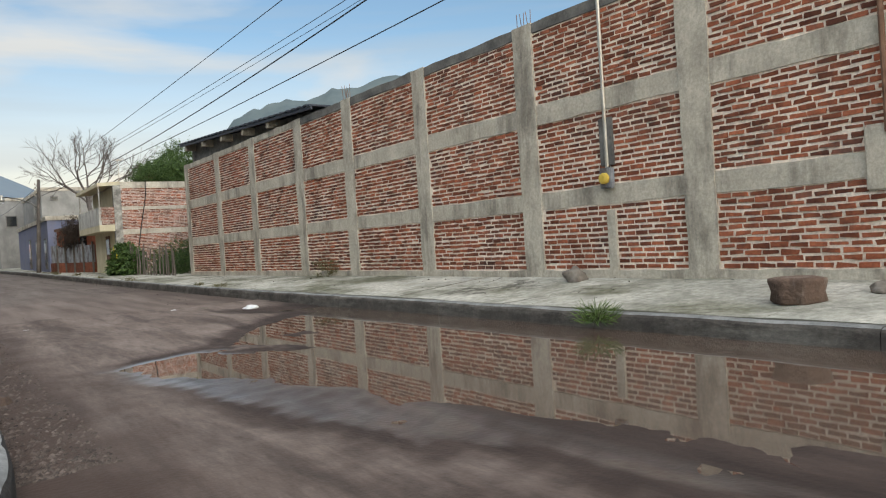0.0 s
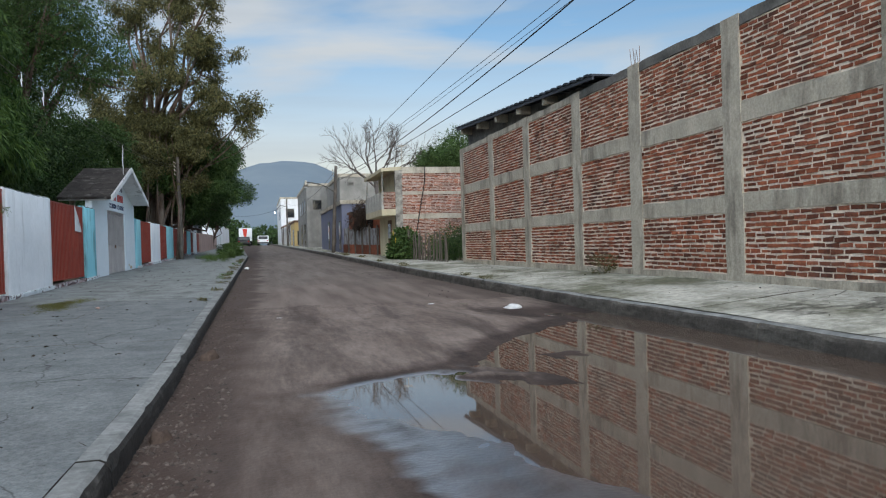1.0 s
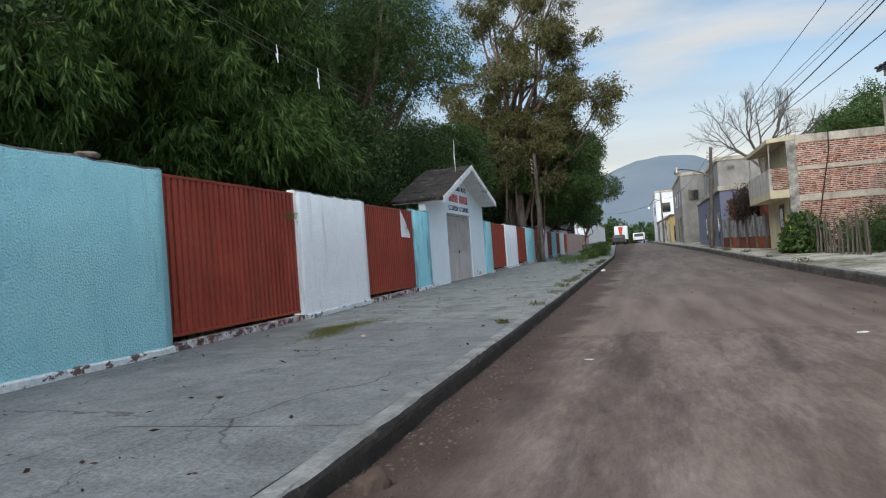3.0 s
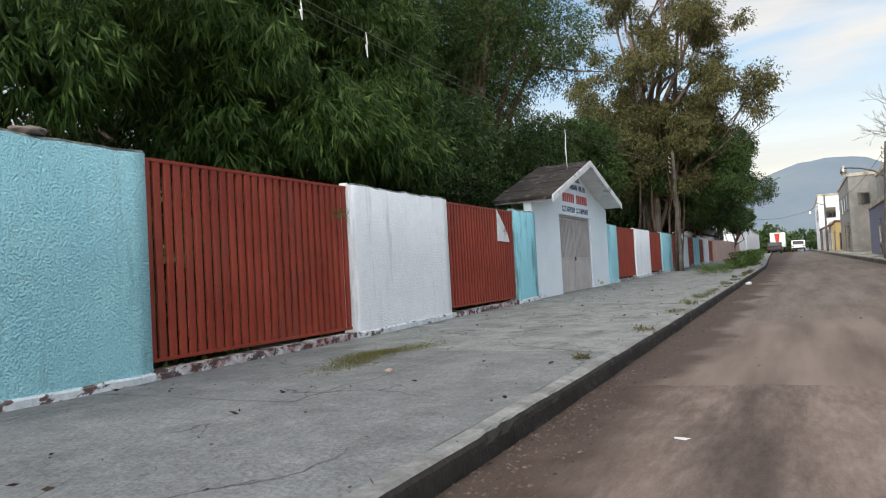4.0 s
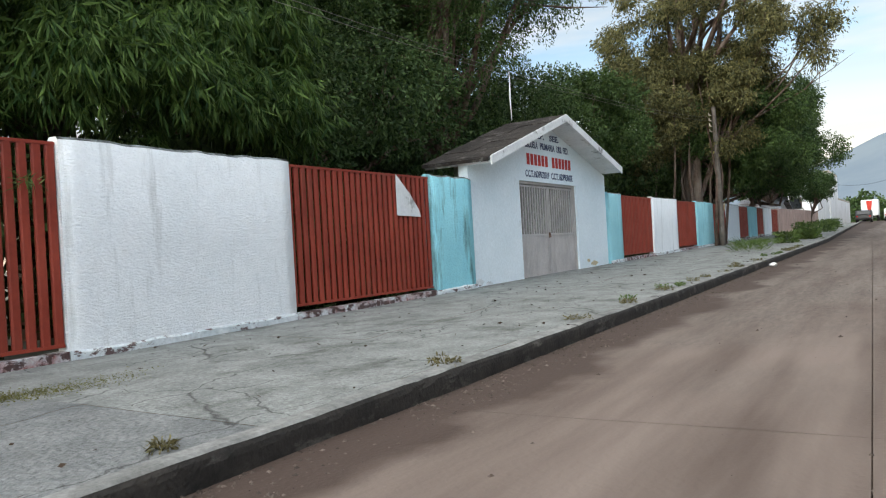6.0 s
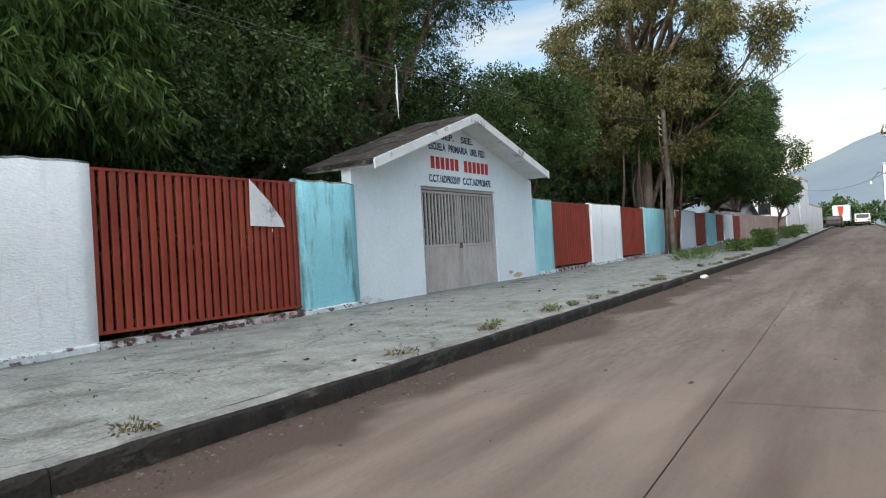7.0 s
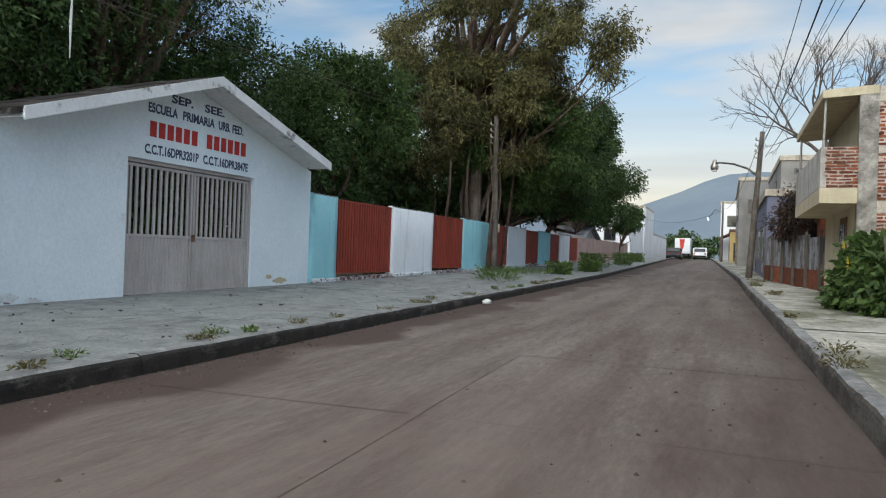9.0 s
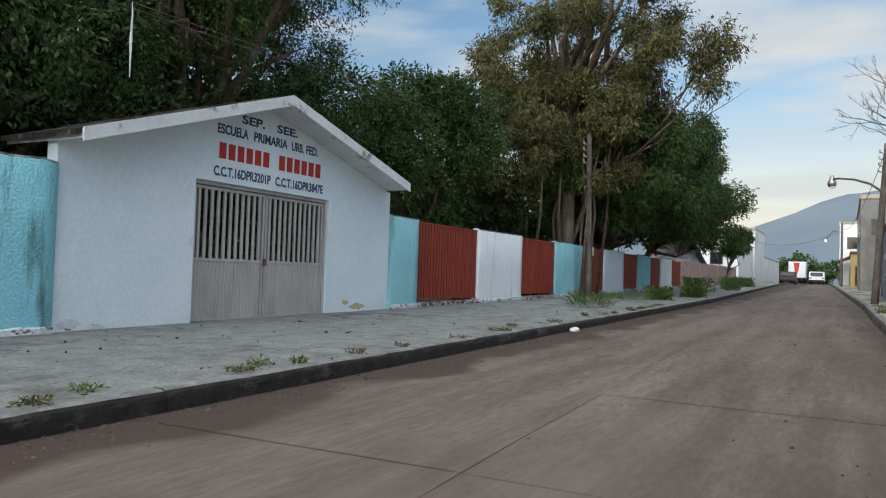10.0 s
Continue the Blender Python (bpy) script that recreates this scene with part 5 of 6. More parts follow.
def cable(a, c, sag, r, label, knots=0, mat=None):
    ob = thing("overhead_cable", label, "cable", "overhead cables")
    a, c = Vector(a), Vector(c)
    pts = []
    for k in range(33):
        f = k / 32
        q = a.lerp(c, f)
        q.z -= sag * 4 * f * (1 - f)
        pts.append(q)
    b = bmesh.new()
    tube(b, pts, [r] * len(pts), 6)
    part("strand", b, mat or M_cable, ob, smooth=True)
    for k in range(knots):
        f = 0.30 + 0.07 * k
        q = a.lerp(c, f)
        q.z -= sag * 4 * f * (1 - f)
        b = bmesh.new()
        tube(b, [q + Vector((0, -0.12, 0)), q + Vector((0, -0.05, 0)), q + Vector((0, 0.05, 0)), q + Vector((0, 0.12, 0))], [r, r * 3, r * 3, r], 8)
        part("splice", b, M_cable, ob)
    return ob


cable((5.12, -13.0, 6.05), (5.12, 50.3, 6.0), 0.18, 0.008, "thin black overhead cable with splices", 0)
cable((5.12, -13.0, 6.2), (5.10, 50.3, 5.55), 1.15, 0.012, "thick black overhead cable")
cable((6.6, -13.0, 5.2), (5.3, 50.3, 5.3), 0.42, 0.010, "black cable strung along the street")
cable((7.0, -13.0, 6.6), (5.15, 50.3, 6.0), 0.5, 0.007, "thin dark wire strung overhead")
cable((7.3, -13.0, 6.4), (5.15, 50.3, 5.8), 0.35, 0.006, "thin dark wire strung overhead")
cable((5.1, 50.3, 5.9), (3.6, 96, 6.4), 0.9, 0.012, "black cable strung along the street")
cable((3.6, 96, 6.2), (-5.0, 110, 6.0), 0.8, 0.014, "cable crossing the far end of the street")


def fence_wire(y, k=0):
    """Where wire k over the school fence hangs at y."""
    f = (y + 13.0) / 58.8
    x0, z1 = -2.85 - 0.25 * k, 5.9 - 0.15 * k
    return (x0 + f * (-4.1 - x0), y, z1 - 0.2 + 0.2 * f - (1.6 - 0.12 * k) * 4 * f * (1 - f))


for k in range(2):
    cable(fence_wire(-13.0, k), fence_wire(45.8, k), 1.6 - 0.12 * k, 0.004, "thin grey overhead wire above the school fence", mat=M_conc_dark)
for y, low in ((26.42, 3.50), (17.0, 3.88), (15.6, 3.95)):
    x, _, z1 = fence_wire(y)
    st = thing("hanging_string", "frayed pale string hanging from the overhead wire", "string")
    b = bmesh.new()
    tube(b, [(x, y, z1), (x + 0.012, y, z1 - 0.15), (x - 0.008, y + 0.01, (z1 + low) / 2), (x + 0.01, y, low)], [0.006, 0.010, 0.018, 0.005], 6)
    part("strand", b, M_bluecloth, st)

# ---- things on the brick wall and pavement ----
mb = thing("electric_meter", "grey electric meter with a yellow dial on the brick wall", "meter")
b = bmesh.new()
box(b, BX - 0.10, BX - 0.005, 7.17, 7.39, 1.72, 2.02, 0.015)
part("case", b, M_sheet, mb)
b = bmesh.new()
tube(b, [(BX - 0.099, 7.28, 1.86), (BX - 0.15, 7.28, 1.86), (BX - 0.165, 7.28, 1.86)], [0.085, 0.08, 0.05], 16)
part("dial", b, M_ywbox, mb)
b = bmesh.new()
tube(b, [(BX - 0.04, 7.28, 2.02), (BX - 0.04, 7.28, 5.0), (BX - 0.04, 7.22, 5.1)], [0.028, 0.028, 0.028], 8)
part("conduit", b, M_steel, mb)
b = bmesh.new()
box(b, BX - 0.03, BX + 0.01, 7.16, 7.42, 2.05, 2.75, 0.01)
part("mortar_patch", b, M_conc_dark, mb)
b = bmesh.new()
box(b, BX - 0.03, BX + 0.01, 7.18, 7.36, 0.4, 1.40, 0.01)
part("lower_patch", b, M_conc, mb)
rpipe = thing("wall_conduit", "rusty vertical conduit fixed to the brick wall", "pipe")
b = bmesh.new()
tube(b, [(BX - 0.05, 3.40, 1.95), (BX - 0.05, 3.42, 5.3)], [0.032, 0.032], 8)
part("conduit", b, M_rust, rpipe)
b = bmesh.new()
box(b, BX - 0.05, BX + 0.01, 3.15, 3.65, 1.35, 2.05, 0.02)
part("mortar_patch", b, M_conc, rpipe)


def boulder(name, label, cat, x, y, z, sx, sy, sz, material, seed):
    b = bmesh.new()
    bmesh.ops.create_icosphere(b, subdivisions=3, radius=1)
    for v in b.verts:
        d = 1 + 0.45 * noise.noise(v.co * 1.3 + Vector((seed, 0, 0))) + 0.10 * noise.noise(v.co * 4 + Vector((0, seed, 0)))
        v.co = Vector((v.co.x * sx * d + x, v.co.y * sy * d + y, max(v.co.z, -0.6) * sz * d + z + sz * 0.55))
    ob = part(name, b, material, None, smooth=True)
    return tagged(ob, label, cat)


st = thing("tree_stump", "sawn brown tree stump lying on the pavement", "stump")
b = bmesh.new()
sz0 = 0.275
prof = [(0.20, 0.0), (0.23, 0.03), (0.215, 0.12), (0.24, 0.22), (0.235, 0.25), (0.18, 0.262), (0.06, 0.25)]
rings = []
for r, h in prof:
    rings.append([b.verts.new((6.32 + math.cos(a) * r * (1 + 0.1 * math.sin(3 * a + h * 5) + 0.05 * math.sin(7 * a)), 3.78 + 1.1 * math.sin(a) * r * (1 + 0.08 * math.sin(4 * a)), sz0 + h)) for a in [k * math.tau / 28 for k in range(28)]])
for r0, r1 in zip(rings, rings[1:]):
    for k in range(28):
        b.faces.new((r0[k], r0[(k + 1) % 28], r1[(k + 1) % 28], r1[k]))
b.faces.new(rings[-1])
part("wood", b, M_bark, st, smooth=True)
boulder("stone_block", "squarish pale stone block at the foot of the wall", "stone", 7.25, 7.8, 0.36, 0.17, 0.16, 0.15, M_rock, 3)
boulder("stone", "small grey stones beside the stump", "stone", 6.9, 3.25, 0.33, 0.13, 0.12, 0.08, M_rock, 5)
boulder("pale_rubble", "white lump of rubble on the wet road", "rubble", 4.33, 13.6, 0.03, 0.12, 0.14, 0.05, M_palerock, 8)
boulder("stone", "small brown stone on the road", "stone", 3.75, 14.6, 0.04, 0.08, 0.07, 0.03, M_rock, 9)
boulder("pale_rubble", "flat pale stone on the road", "rubble", 3.25, 14.9, 0.05, 0.06, 0.05, 0.02, M_palerock, 10)
boulder("rock", "reddish rock lying against the kerb", "rock", -0.22, 9.75, -0.03, 0.095, 0.11, 0.11, M_redrock, 11)
boulder("rock", "dark clod against the kerb", "rock", -0.30, 6.55, -0.02, 0.07, 0.08, 0.08, M_redrock, 12)
boulder("pale_rubble", "scrap of white litter on the road edge", "litter", 0.55, 13.6, 0.06, 0.13, 0.06, 0.012, M_palerock, 13)
boulder("pale_rubble", "pale stone beside the kerb", "rubble", -0.25, 33.2, 0.29, 0.09, 0.09, 0.06, M_palerock, 14)
boulder("stone", "flat stone lying on top of the fence wall", "stone", FX - 0.09, 13.15, 2.49, 0.10, 0.16, 0.05, M_rock, 15)
boulder("litter", "pink scrap of litter on the pavement", "litter", -2.3, 15.1, 0.24, 0.03, 0.05, 0.02, M_pink, 16)
grit = rng.uniform(0, 1, (9000, 6))
V, F = [], []
for k, g in enumerate(grit):
    y = 4 + 34 * g[0] ** 2.0
    x = KERB_L + 0.02 + 0.50 * g[1] ** 1.8
    s = 0.004 + 0.017 * g[2] ** 3
    z = 0.014 + float(mud_z(np.array(x), np.array(y))) if y < 15 else 0.016 + float(road_z(np.array(y)))
    base = len(V)
    V += [(x - s, y - s * g[3], z - 0.015), (x + s * g[4], y - s, z - 0.015), (x + s, y + s * g[5], z - 0.015), (x - s * g[3], y + s, z - 0.015), (x, y, z - 0.013 + s * 0.55)]
    F += [(base, base + 1, base + 4), (base + 1, base + 2, base + 4), (base + 2, base + 3, base + 4), (base + 3, base, base + 4)]
tagged(raw("gravel", np.array(V), np.array(F), M_grit), "loose grit and small stones along the gutter", "gravel", kind="stuff")
spread = rng.uniform(0, 1, (700, 6))
V, F = [], []
for g in spread:
    y = 15.8 + 26 * g[0] ** 1.3
    x = kerb_l(y) + 0.3 + (kerb_r(y) - kerb_l(y) - 0.4) * (g[1] if g[2] < 0.35 else 1 - 0.3 * g[1] ** 2)
    s = 0.005 + 0.022 * g[3] ** 5
    z = float(road_z(y)) + 0.02 * max(-0.2, 1.0 - abs(x - joint_x(y)) / 2.8)
    base = len(V)
    V += [(x - s, y - s * g[4], z - 0.004), (x + s * g[5], y - s, z - 0.004), (x + s, y + s * g[4], z - 0.004), (x - s * g[5], y + s, z - 0.004), (x, y, z + s * 0.7)]
    F += [(base, base + 1, base + 4), (base + 1, base + 2, base + 4), (base + 2, base + 3, base + 4), (base + 3, base, base + 4)]
tagged(raw("clods", np.array(V), np.array(F), M_grit), "small dark clods and stones strewn over the street", "gravel", kind="stuff")
# stakes and wire at the empty plot
for k in range(22):
    y = 28.6 + 0.29 * k
    x = 7.0 - 0.04 * k + rng.uniform(-0.03, 0.03)
    g = float(pave_r(np.array(x), np.array(y)))
    sk = thing("fence_stake", "rough grey wooden stake of a makeshift fence", "stake", "makeshift fence stakes")
    b = bmesh.new()
    h = rng.uniform(0.95, 1.3)
    tube(b, [(x, y, g - 0.15), (x + rng.uniform(-.03, .03), y + rng.uniform(-.03, .03), g + h * 0.5), (x + rng.uniform(-.06, .06), y + rng.uniform(-.05, .05), g + h)], [0.035, 0.03, 0.022], 7)
    part("wood", b, M_wood, sk)

# ---- plants ----


def leaf_mesh(name, P, D, L, W, material, parent=None):
    """Narrow leaves: P base points, D directions, L lengths, W widths. Each is a folded diamond of two triangles."""
    n = len(P)
    D = D / np.linalg.norm(D, axis=1, keepdims=True)
    S = np.cross(D, rng.normal(size=(n, 3)))
    S /= np.linalg.norm(S, axis=1, keepdims=True)
    L, W = L[:, None], W[:, None]
    mid = P + D * L * 0.42
    V = np.stack([P, mid + S * W * 0.5, P + D * L, mid - S * W * 0.5], 1).reshape(-1, 3)
    i = np.arange(n)[:, None] * 4
    F = np.concatenate([i + np.array([[0, 1, 2]]), i + np.array([[0, 2, 3]])], 0)
    return raw(name, V, F, material, parent)


def foliage(name, blobs, sprays, per, length, width, droop, material, parent, spread=0.35, shell=0.55):
    """A crown of leaf sprays over blobs of rows (x, y, z, rx, ry, rz)."""
    B = np.array(blobs, float)
    vol = B[:, 3] * B[:, 4] * B[:, 5]
    pick = rng.choice(len(B), sprays, p=vol ** 0.75 / (vol ** 0.75).sum())
    d = rng.normal(size=(sprays, 3))
    d /= np.linalg.norm(d, axis=1, keepdims=True)
    r = (shell + (1 - shell) * rng.uniform(0, 1, sprays)) ** 0.8 * rng.uniform(0.75, 1.15, sprays)
    C = B[pick, :3] + d * r[:, None] * B[pick, 3:]
    tw = d + rng.normal(0, 0.6, (sprays, 3)) + np.array([0, 0, -droop])
    tw /= np.linalg.norm(tw, axis=1, keepdims=True)
    f = rng.uniform(0, 1, (sprays, per))
    P = C[:, None] + tw[:, None] * (f * spread)[..., None] + rng.normal(0, spread * 0.13, (sprays, per, 3))
    D = tw[:, None] * 0.8 + rng.normal(0, 0.7, (sprays, per, 3)) + np.array([0, 0, -droop * 0.8])
    n = sprays * per
    return leaf_mesh(name, P.reshape(-1, 3), D.reshape(-1, 3), length * rng.uniform(0.6, 1.3, n), width * rng.uniform(0.7, 1.3, n), material, parent)


def limbs(base, blobs, r0, material, parent, bend=0.35, seed=1, fork=0.45):
    """A trunk from the base and one limb to each blob."""
    r = np.random.default_rng(seed)
    base = Vector(base)
    top = Vector(np.mean([q[:3] for q in blobs], 0))
    knee = base.lerp(top, fork)
    b = bmesh.new()
    tube(b, [base - Vector((0, 0, 0.3)), base, base.lerp(knee, 0.5) + Vector(r.normal(0, 0.12, 3)), knee], [r0 * 1.35, r0 * 1.1, r0 * 0.85, r0 * 0.7], 10)
    part("trunk", b, material, parent, smooth=True)
    for q in blobs[::2] if len(blobs) > 12 else blobs:
        tip = Vector(q[:3])
        start = base.lerp(knee, r.uniform(0.75, 1.0))
        m1 = start.lerp(tip, 0.35) + Vector(r.normal(0, bend, 3))
        m2 = start.lerp(tip, 0.7) + Vector(r.normal(0, bend, 3))
        b = bmesh.new()
        tube(b, [start, m1, m2, tip], [r0 * 0.5, r0 * 0.36, r0 * 0.24, r0 * 0.07], 7)
        for _ in range(4):
            e = tip + Vector(r.normal(0, 0.6, 3)) * max(q[3], 0.6)
            tube(b, [m2.lerp(tip, r.uniform(0, 0.8)), m2.lerp(e, 0.6), e], [r0 * 0.16, r0 * 0.1, r0 * 0.03], 5)
        part("limb", b, material, parent, smooth=True)


def scatter(n, centre, extent, radius, seed):
    """Crown blobs spread over an ellipsoid."""
    r = np.random.default_rng(seed)
    out = []
    while len(out) < n:
        u = r.uniform(-1, 1, 3)
        if (u ** 2).sum() < 1:
            k = radius * r.uniform(0.7, 1.3)
            out.append((*(np.array(centre) + u * np.array(extent)), k, k, k * r.uniform(0.6, 0.9)))
    return out


def tree(name, label, base, blobs, r0, bark, leafmat, sprays, per, length, width, droop, seed, spread=0.4, fork=0.45):
    ob = thing(name, label, "tree")
    limbs(base, blobs, r0, bark, ob, seed=seed, fork=fork)
    foliage("crown", blobs, sprays, per, length, width, droop, leafmat, ob, spread)
    return ob


# bamboo thicket right behind the fence
bam = thing("bamboo_clump", "dense arching green bamboo hanging over the fence", "bamboo")
for k in range(26):
    y, x = 13.0 + 10.5 * rng.uniform(), -6.6 - 1.6 * rng.uniform()
    top = Vector((x + rng.uniform(0.0, 1.7), y + rng.uniform(-1.5, 1.8), rng.uniform(5.0, 8.2)))
    b = bmesh.new()
    tube(b, [(x, y, 0.1), (x + 0.1, y, 2.5), Vector((x, y, 5)).lerp(top, 0.55), top], [0.045, 0.04, 0.03, 0.012], 6)
    part("cane", b, M_weed, bam, smooth=True)
blobs = scatter(44, (-6.6, 18.6, 5.6), (1.1, 5.6, 2.7), 0.85, 4) + scatter(18, (-5.7, 20.2, 3.7), (0.7, 2.8, 0.9), 0.6, 5)
foliage("leaves", blobs, 12500, 9, 0.25, 0.032, 1.3, M_bamboo, bam, 0.14, 0.6)

tree("dark_shade_tree", "tall dark leafy tree behind the blue fence wall", (-8.8, 10.5, 0), scatter(26, (-8.6, 11.0, 6.0), (2.2, 4.8, 4.0), 1.4, 6), 0.28, M_bark, M_dark, 7500, 12, 0.13, 0.06, 0.5, 6)
tree("dark_shade_tree", "tall dark leafy tree beyond the bamboo", (-10.5, 21.0, 0), scatter(30, (-10.2, 21.5, 7.5), (2.6, 5.5, 5.0), 1.6, 7), 0.32, M_bark, M_dark, 7500, 12, 0.14, 0.065, 0.5, 7)
tree("dark_shade_tree", "deep shaded tree behind the slatted fence", (-9.5, 26.5, 0), scatter(26, (-9.0, 26.5, 4.6), (2.2, 4.2, 2.9), 1.3, 8), 0.26, M_bark, M_dark, 7000, 12, 0.12, 0.05, 0.5, 8)
tree("feathery_tree", "tall tree with fine feathery leaves above the gatehouse", (-9.0, 31.5, 0), scatter(46, (-8.4, 31.8, 8.8), (2.8, 6.0, 3.8), 1.35, 9), 0.28, M_bark, M_feather, 13000, 13, 0.10, 0.036, 0.5, 9)
tree("dark_shade_tree", "shaded tree close behind the gatehouse", (-8.6, 36.0, 0), scatter(20, (-8.3, 35.5, 4.4), (1.8, 3.6, 2.2), 1.1, 10), 0.22, M_bark, M_dark, 5200, 12, 0.12, 0.05, 0.5, 10)
tree("green_garden_tree", "mid-green round-topped tree behind the fence", (-8.2, 41.0, 0.3), scatter(18, (-8.0, 40.8, 5.4), (1.9, 2.2, 2.0), 0.9, 11), 0.2, M_bark, M_feather, 4800, 12, 0.13, 0.06, 0.5, 11)
for k, (y, z) in enumerate(((6.0, 5.0), (15.0, 7.5), (30.0, 6.5), (40.0, 5.0), (50.0, 5.5), (60.0, 5.0))):
    tree("backdrop_tree", "dense dark tree deep in the school yard", (-15.0 - k % 2, y, 0.2), scatter(20, (-14.5 - k % 2, y, z * 0.72), (2.5, 4.5, z * 0.62), 1.7, 20 + k), 0.3, M_bark, M_dark, 3600, 11, 0.22, 0.12, 0.4, 20 + k)

tree("dark_shade_tree", "broad dark tree filling the yard behind the gatehouse", (-11.6, 29.5, 0.2), scatter(38, (-11.4, 29.0, 7.6), (1.8, 8.5, 4.6), 1.5, 61), 0.3, M_bark, M_dark, 8000, 12, 0.22, 0.10, 0.5, 61)
under = thing("understorey_shrubs", "dark shaded undergrowth filling the yard behind the fence", "shrubs", kind="stuff")
foliage("thicket", scatter(34, (-7.0, 18.0, 1.5), (1.0, 8.0, 1.0), 0.8, 45), 3600, 10, 0.2, 0.09, 0.3, M_dark, under, 0.4, 0.2)
foliage("leaves", scatter(60, (-7.6, 38.0, 1.4), (1.6, 28.0, 1.0), 1.0, 44), 5200, 10, 0.2, 0.09, 0.3, M_dark, under, 0.4, 0.2)

foliage("far_leaves", scatter(46, (-8.2, 54.0, 3.7), (1.8, 10.0, 1.8), 1.0, 46), 6500, 10, 0.2, 0.09, 0.3, M_dark, under, 0.4, 0.2)

# the tall eucalyptus with several pale stems
eu = thing("eucalyptus_tree", "tall many-stemmed eucalyptus with olive drooping leaves and brown bark", "tree")
eb = scatter(34, (-4.9, 47.5, 12.2), (4.2, 4.0, 5.6), 0.75, 13) + scatter(14, (-1.6, 47.5, 8.8), (2.4, 1.6, 1.7), 0.65, 14) + scatter(34, (-5.0, 48.0, 6.2), (3.9, 2.8, 2.8), 0.7, 34) + [(0.3, 47.5, 7.9, 0.85, 0.8, 0.8), (0.8, 47.4, 7.3, 0.55, 0.5, 0.7)]
limbs((-6.0, 48.0, 0.5), eb[:14], 0.30, M_bark, eu, 0.3, 31, 0.62)
limbs((-5.2, 47.0, 0.5), eb[14:34], 0.27, M_bark, eu, 0.3, 32, 0.7)
limbs((-5.9, 47.2, 0.5), eb[34:], 0.12, M_bark, eu, 0.25, 33, 0.75)
for k in range(9):
    x, y = -7.5 + 4 * rng.uniform(), 44.5 + 4 * rng.uniform()
    b = bmesh.new()
    tube(b, [(x, y, 0.4), (x + rng.uniform(-.4, .4), y, 3.5), (x + rng.uniform(-1.2, 1.2), y + rng.uniform(-1, 1), 7.5)], [0.07, 0.055, 0.02], 6)
    part("sapling_stem", b, M_bark, eu, smooth=True)
foliage("crown", eb[:50:2] + scatter(70, (-4.9, 47.5, 11.4), (4.3, 3.4, 7.4), 0.42, 36), 8200, 12, 0.17, 0.05, 0.8, M_eu, eu, 0.5, 0.05)
foliage("middle_leaves", scatter(34, (-5.2, 46.8, 6.9), (3.7, 1.5, 2.8), 0.42, 37), 2700, 12, 0.17, 0.05, 0.8, M_eu, eu, 0.5, 0.05)
foliage("inner_leaves", scatter(40, (-7.0, 45.6, 6.6), (2.2, 1.8, 3.6), 0.45, 38), 2800, 12, 0.17, 0.05, 0.8, M_eu, eu, 0.5, 0.05)
foliage("lower_leaves", scatter(44, (-4.2, 49.5, 5.7), (3.4, 3.0, 2.2), 0.7, 35), 7500, 12, 0.15, 0.05, 0.7, M_feather, eu, 0.45, 0.2)
tree("dark_shade_tree", "low dark tree under the eucalyptus", (-6.2, 51.0, 0.5), scatter(46, (-4.0, 52.5, 6.1), (3.0, 4.2, 2.5), 0.85, 15), 0.2, M_bark, M_dark, 9500, 12, 0.15, 0.05, 0.8, 15)
tree("street_tree", "spreading dark green tree overhanging the pavement", (-5.6, 59.0, 0.8), scatter(30, (-3.6, 58.5, 6.0), (2.8, 4.6, 2.2), 0.8, 16), 0.2, M_bark, M_feather, 5500, 12, 0.13, 0.05, 0.7, 16)
tree("street_tree", "dark green tree above the pink wall", (-6.0, 72.0, 1.0), scatter(26, (-6.4, 76.0, 6.0), (2.6, 8.0, 1.9), 1.1, 17), 0.2, M_bark, M_dark, 4500, 12, 0.2, 0.1, 0.5, 17)
tree("street_tree", "small ragged tree at the end of the pink wall", (-4.6, 84.0, 1.0), scatter(12, (-4.0, 84.0, 4.6), (1.4, 1.6, 1.6), 0.6, 18), 0.12, M_bark, M_dark, 1600, 12, 0.16, 0.07, 0.5, 18)
tree("garden_tree", "bright green tree behind the balcony house", (11.0, 45.5, 0.6), scatter(16, (10.7, 45.5, 5.9), (2.2, 2.0, 1.6), 0.9, 19), 0.2, M_bark, M_feather, 4200, 12, 0.12, 0.05, 0.5, 19)
tg = thing("far_tree_row", "distant hazy band of green trees closing the street", "trees", kind="stuff")
foliage("crown", scatter(40, (0, 235, 3.4), (45, 12, 2.6), 3.0, 40), 5000, 8, 0.7, 0.5, 0.3, M_dark, tg, 1.0)

# the leafless tree in the yard
bare = thing("bare_tree", "leafless grey tree with spreading twigs behind the sheet fence", "tree")


def grow(b, p, d, length, r, depth, rr):
    q = p + d * length * 0.5 + Vector(rr.normal(0, 0.05 * length, 3))
    e = p + d * length
    tube(b, [p, q, e], [r, r * 0.85, r * 0.62], 6 if depth > 1 else 4)
    if depth == 0:
        return
    for k in range(3 if depth > 1 else 4):
        nd = (d + Vector(rr.normal(0, 0.38, 3)) + Vector((0, 0, 0.22))).normalized()
        grow(b, e if k else p.lerp(e, 0.6), nd, length * rr.uniform(0.55, 0.82), r * 0.56, depth - 1, rr)


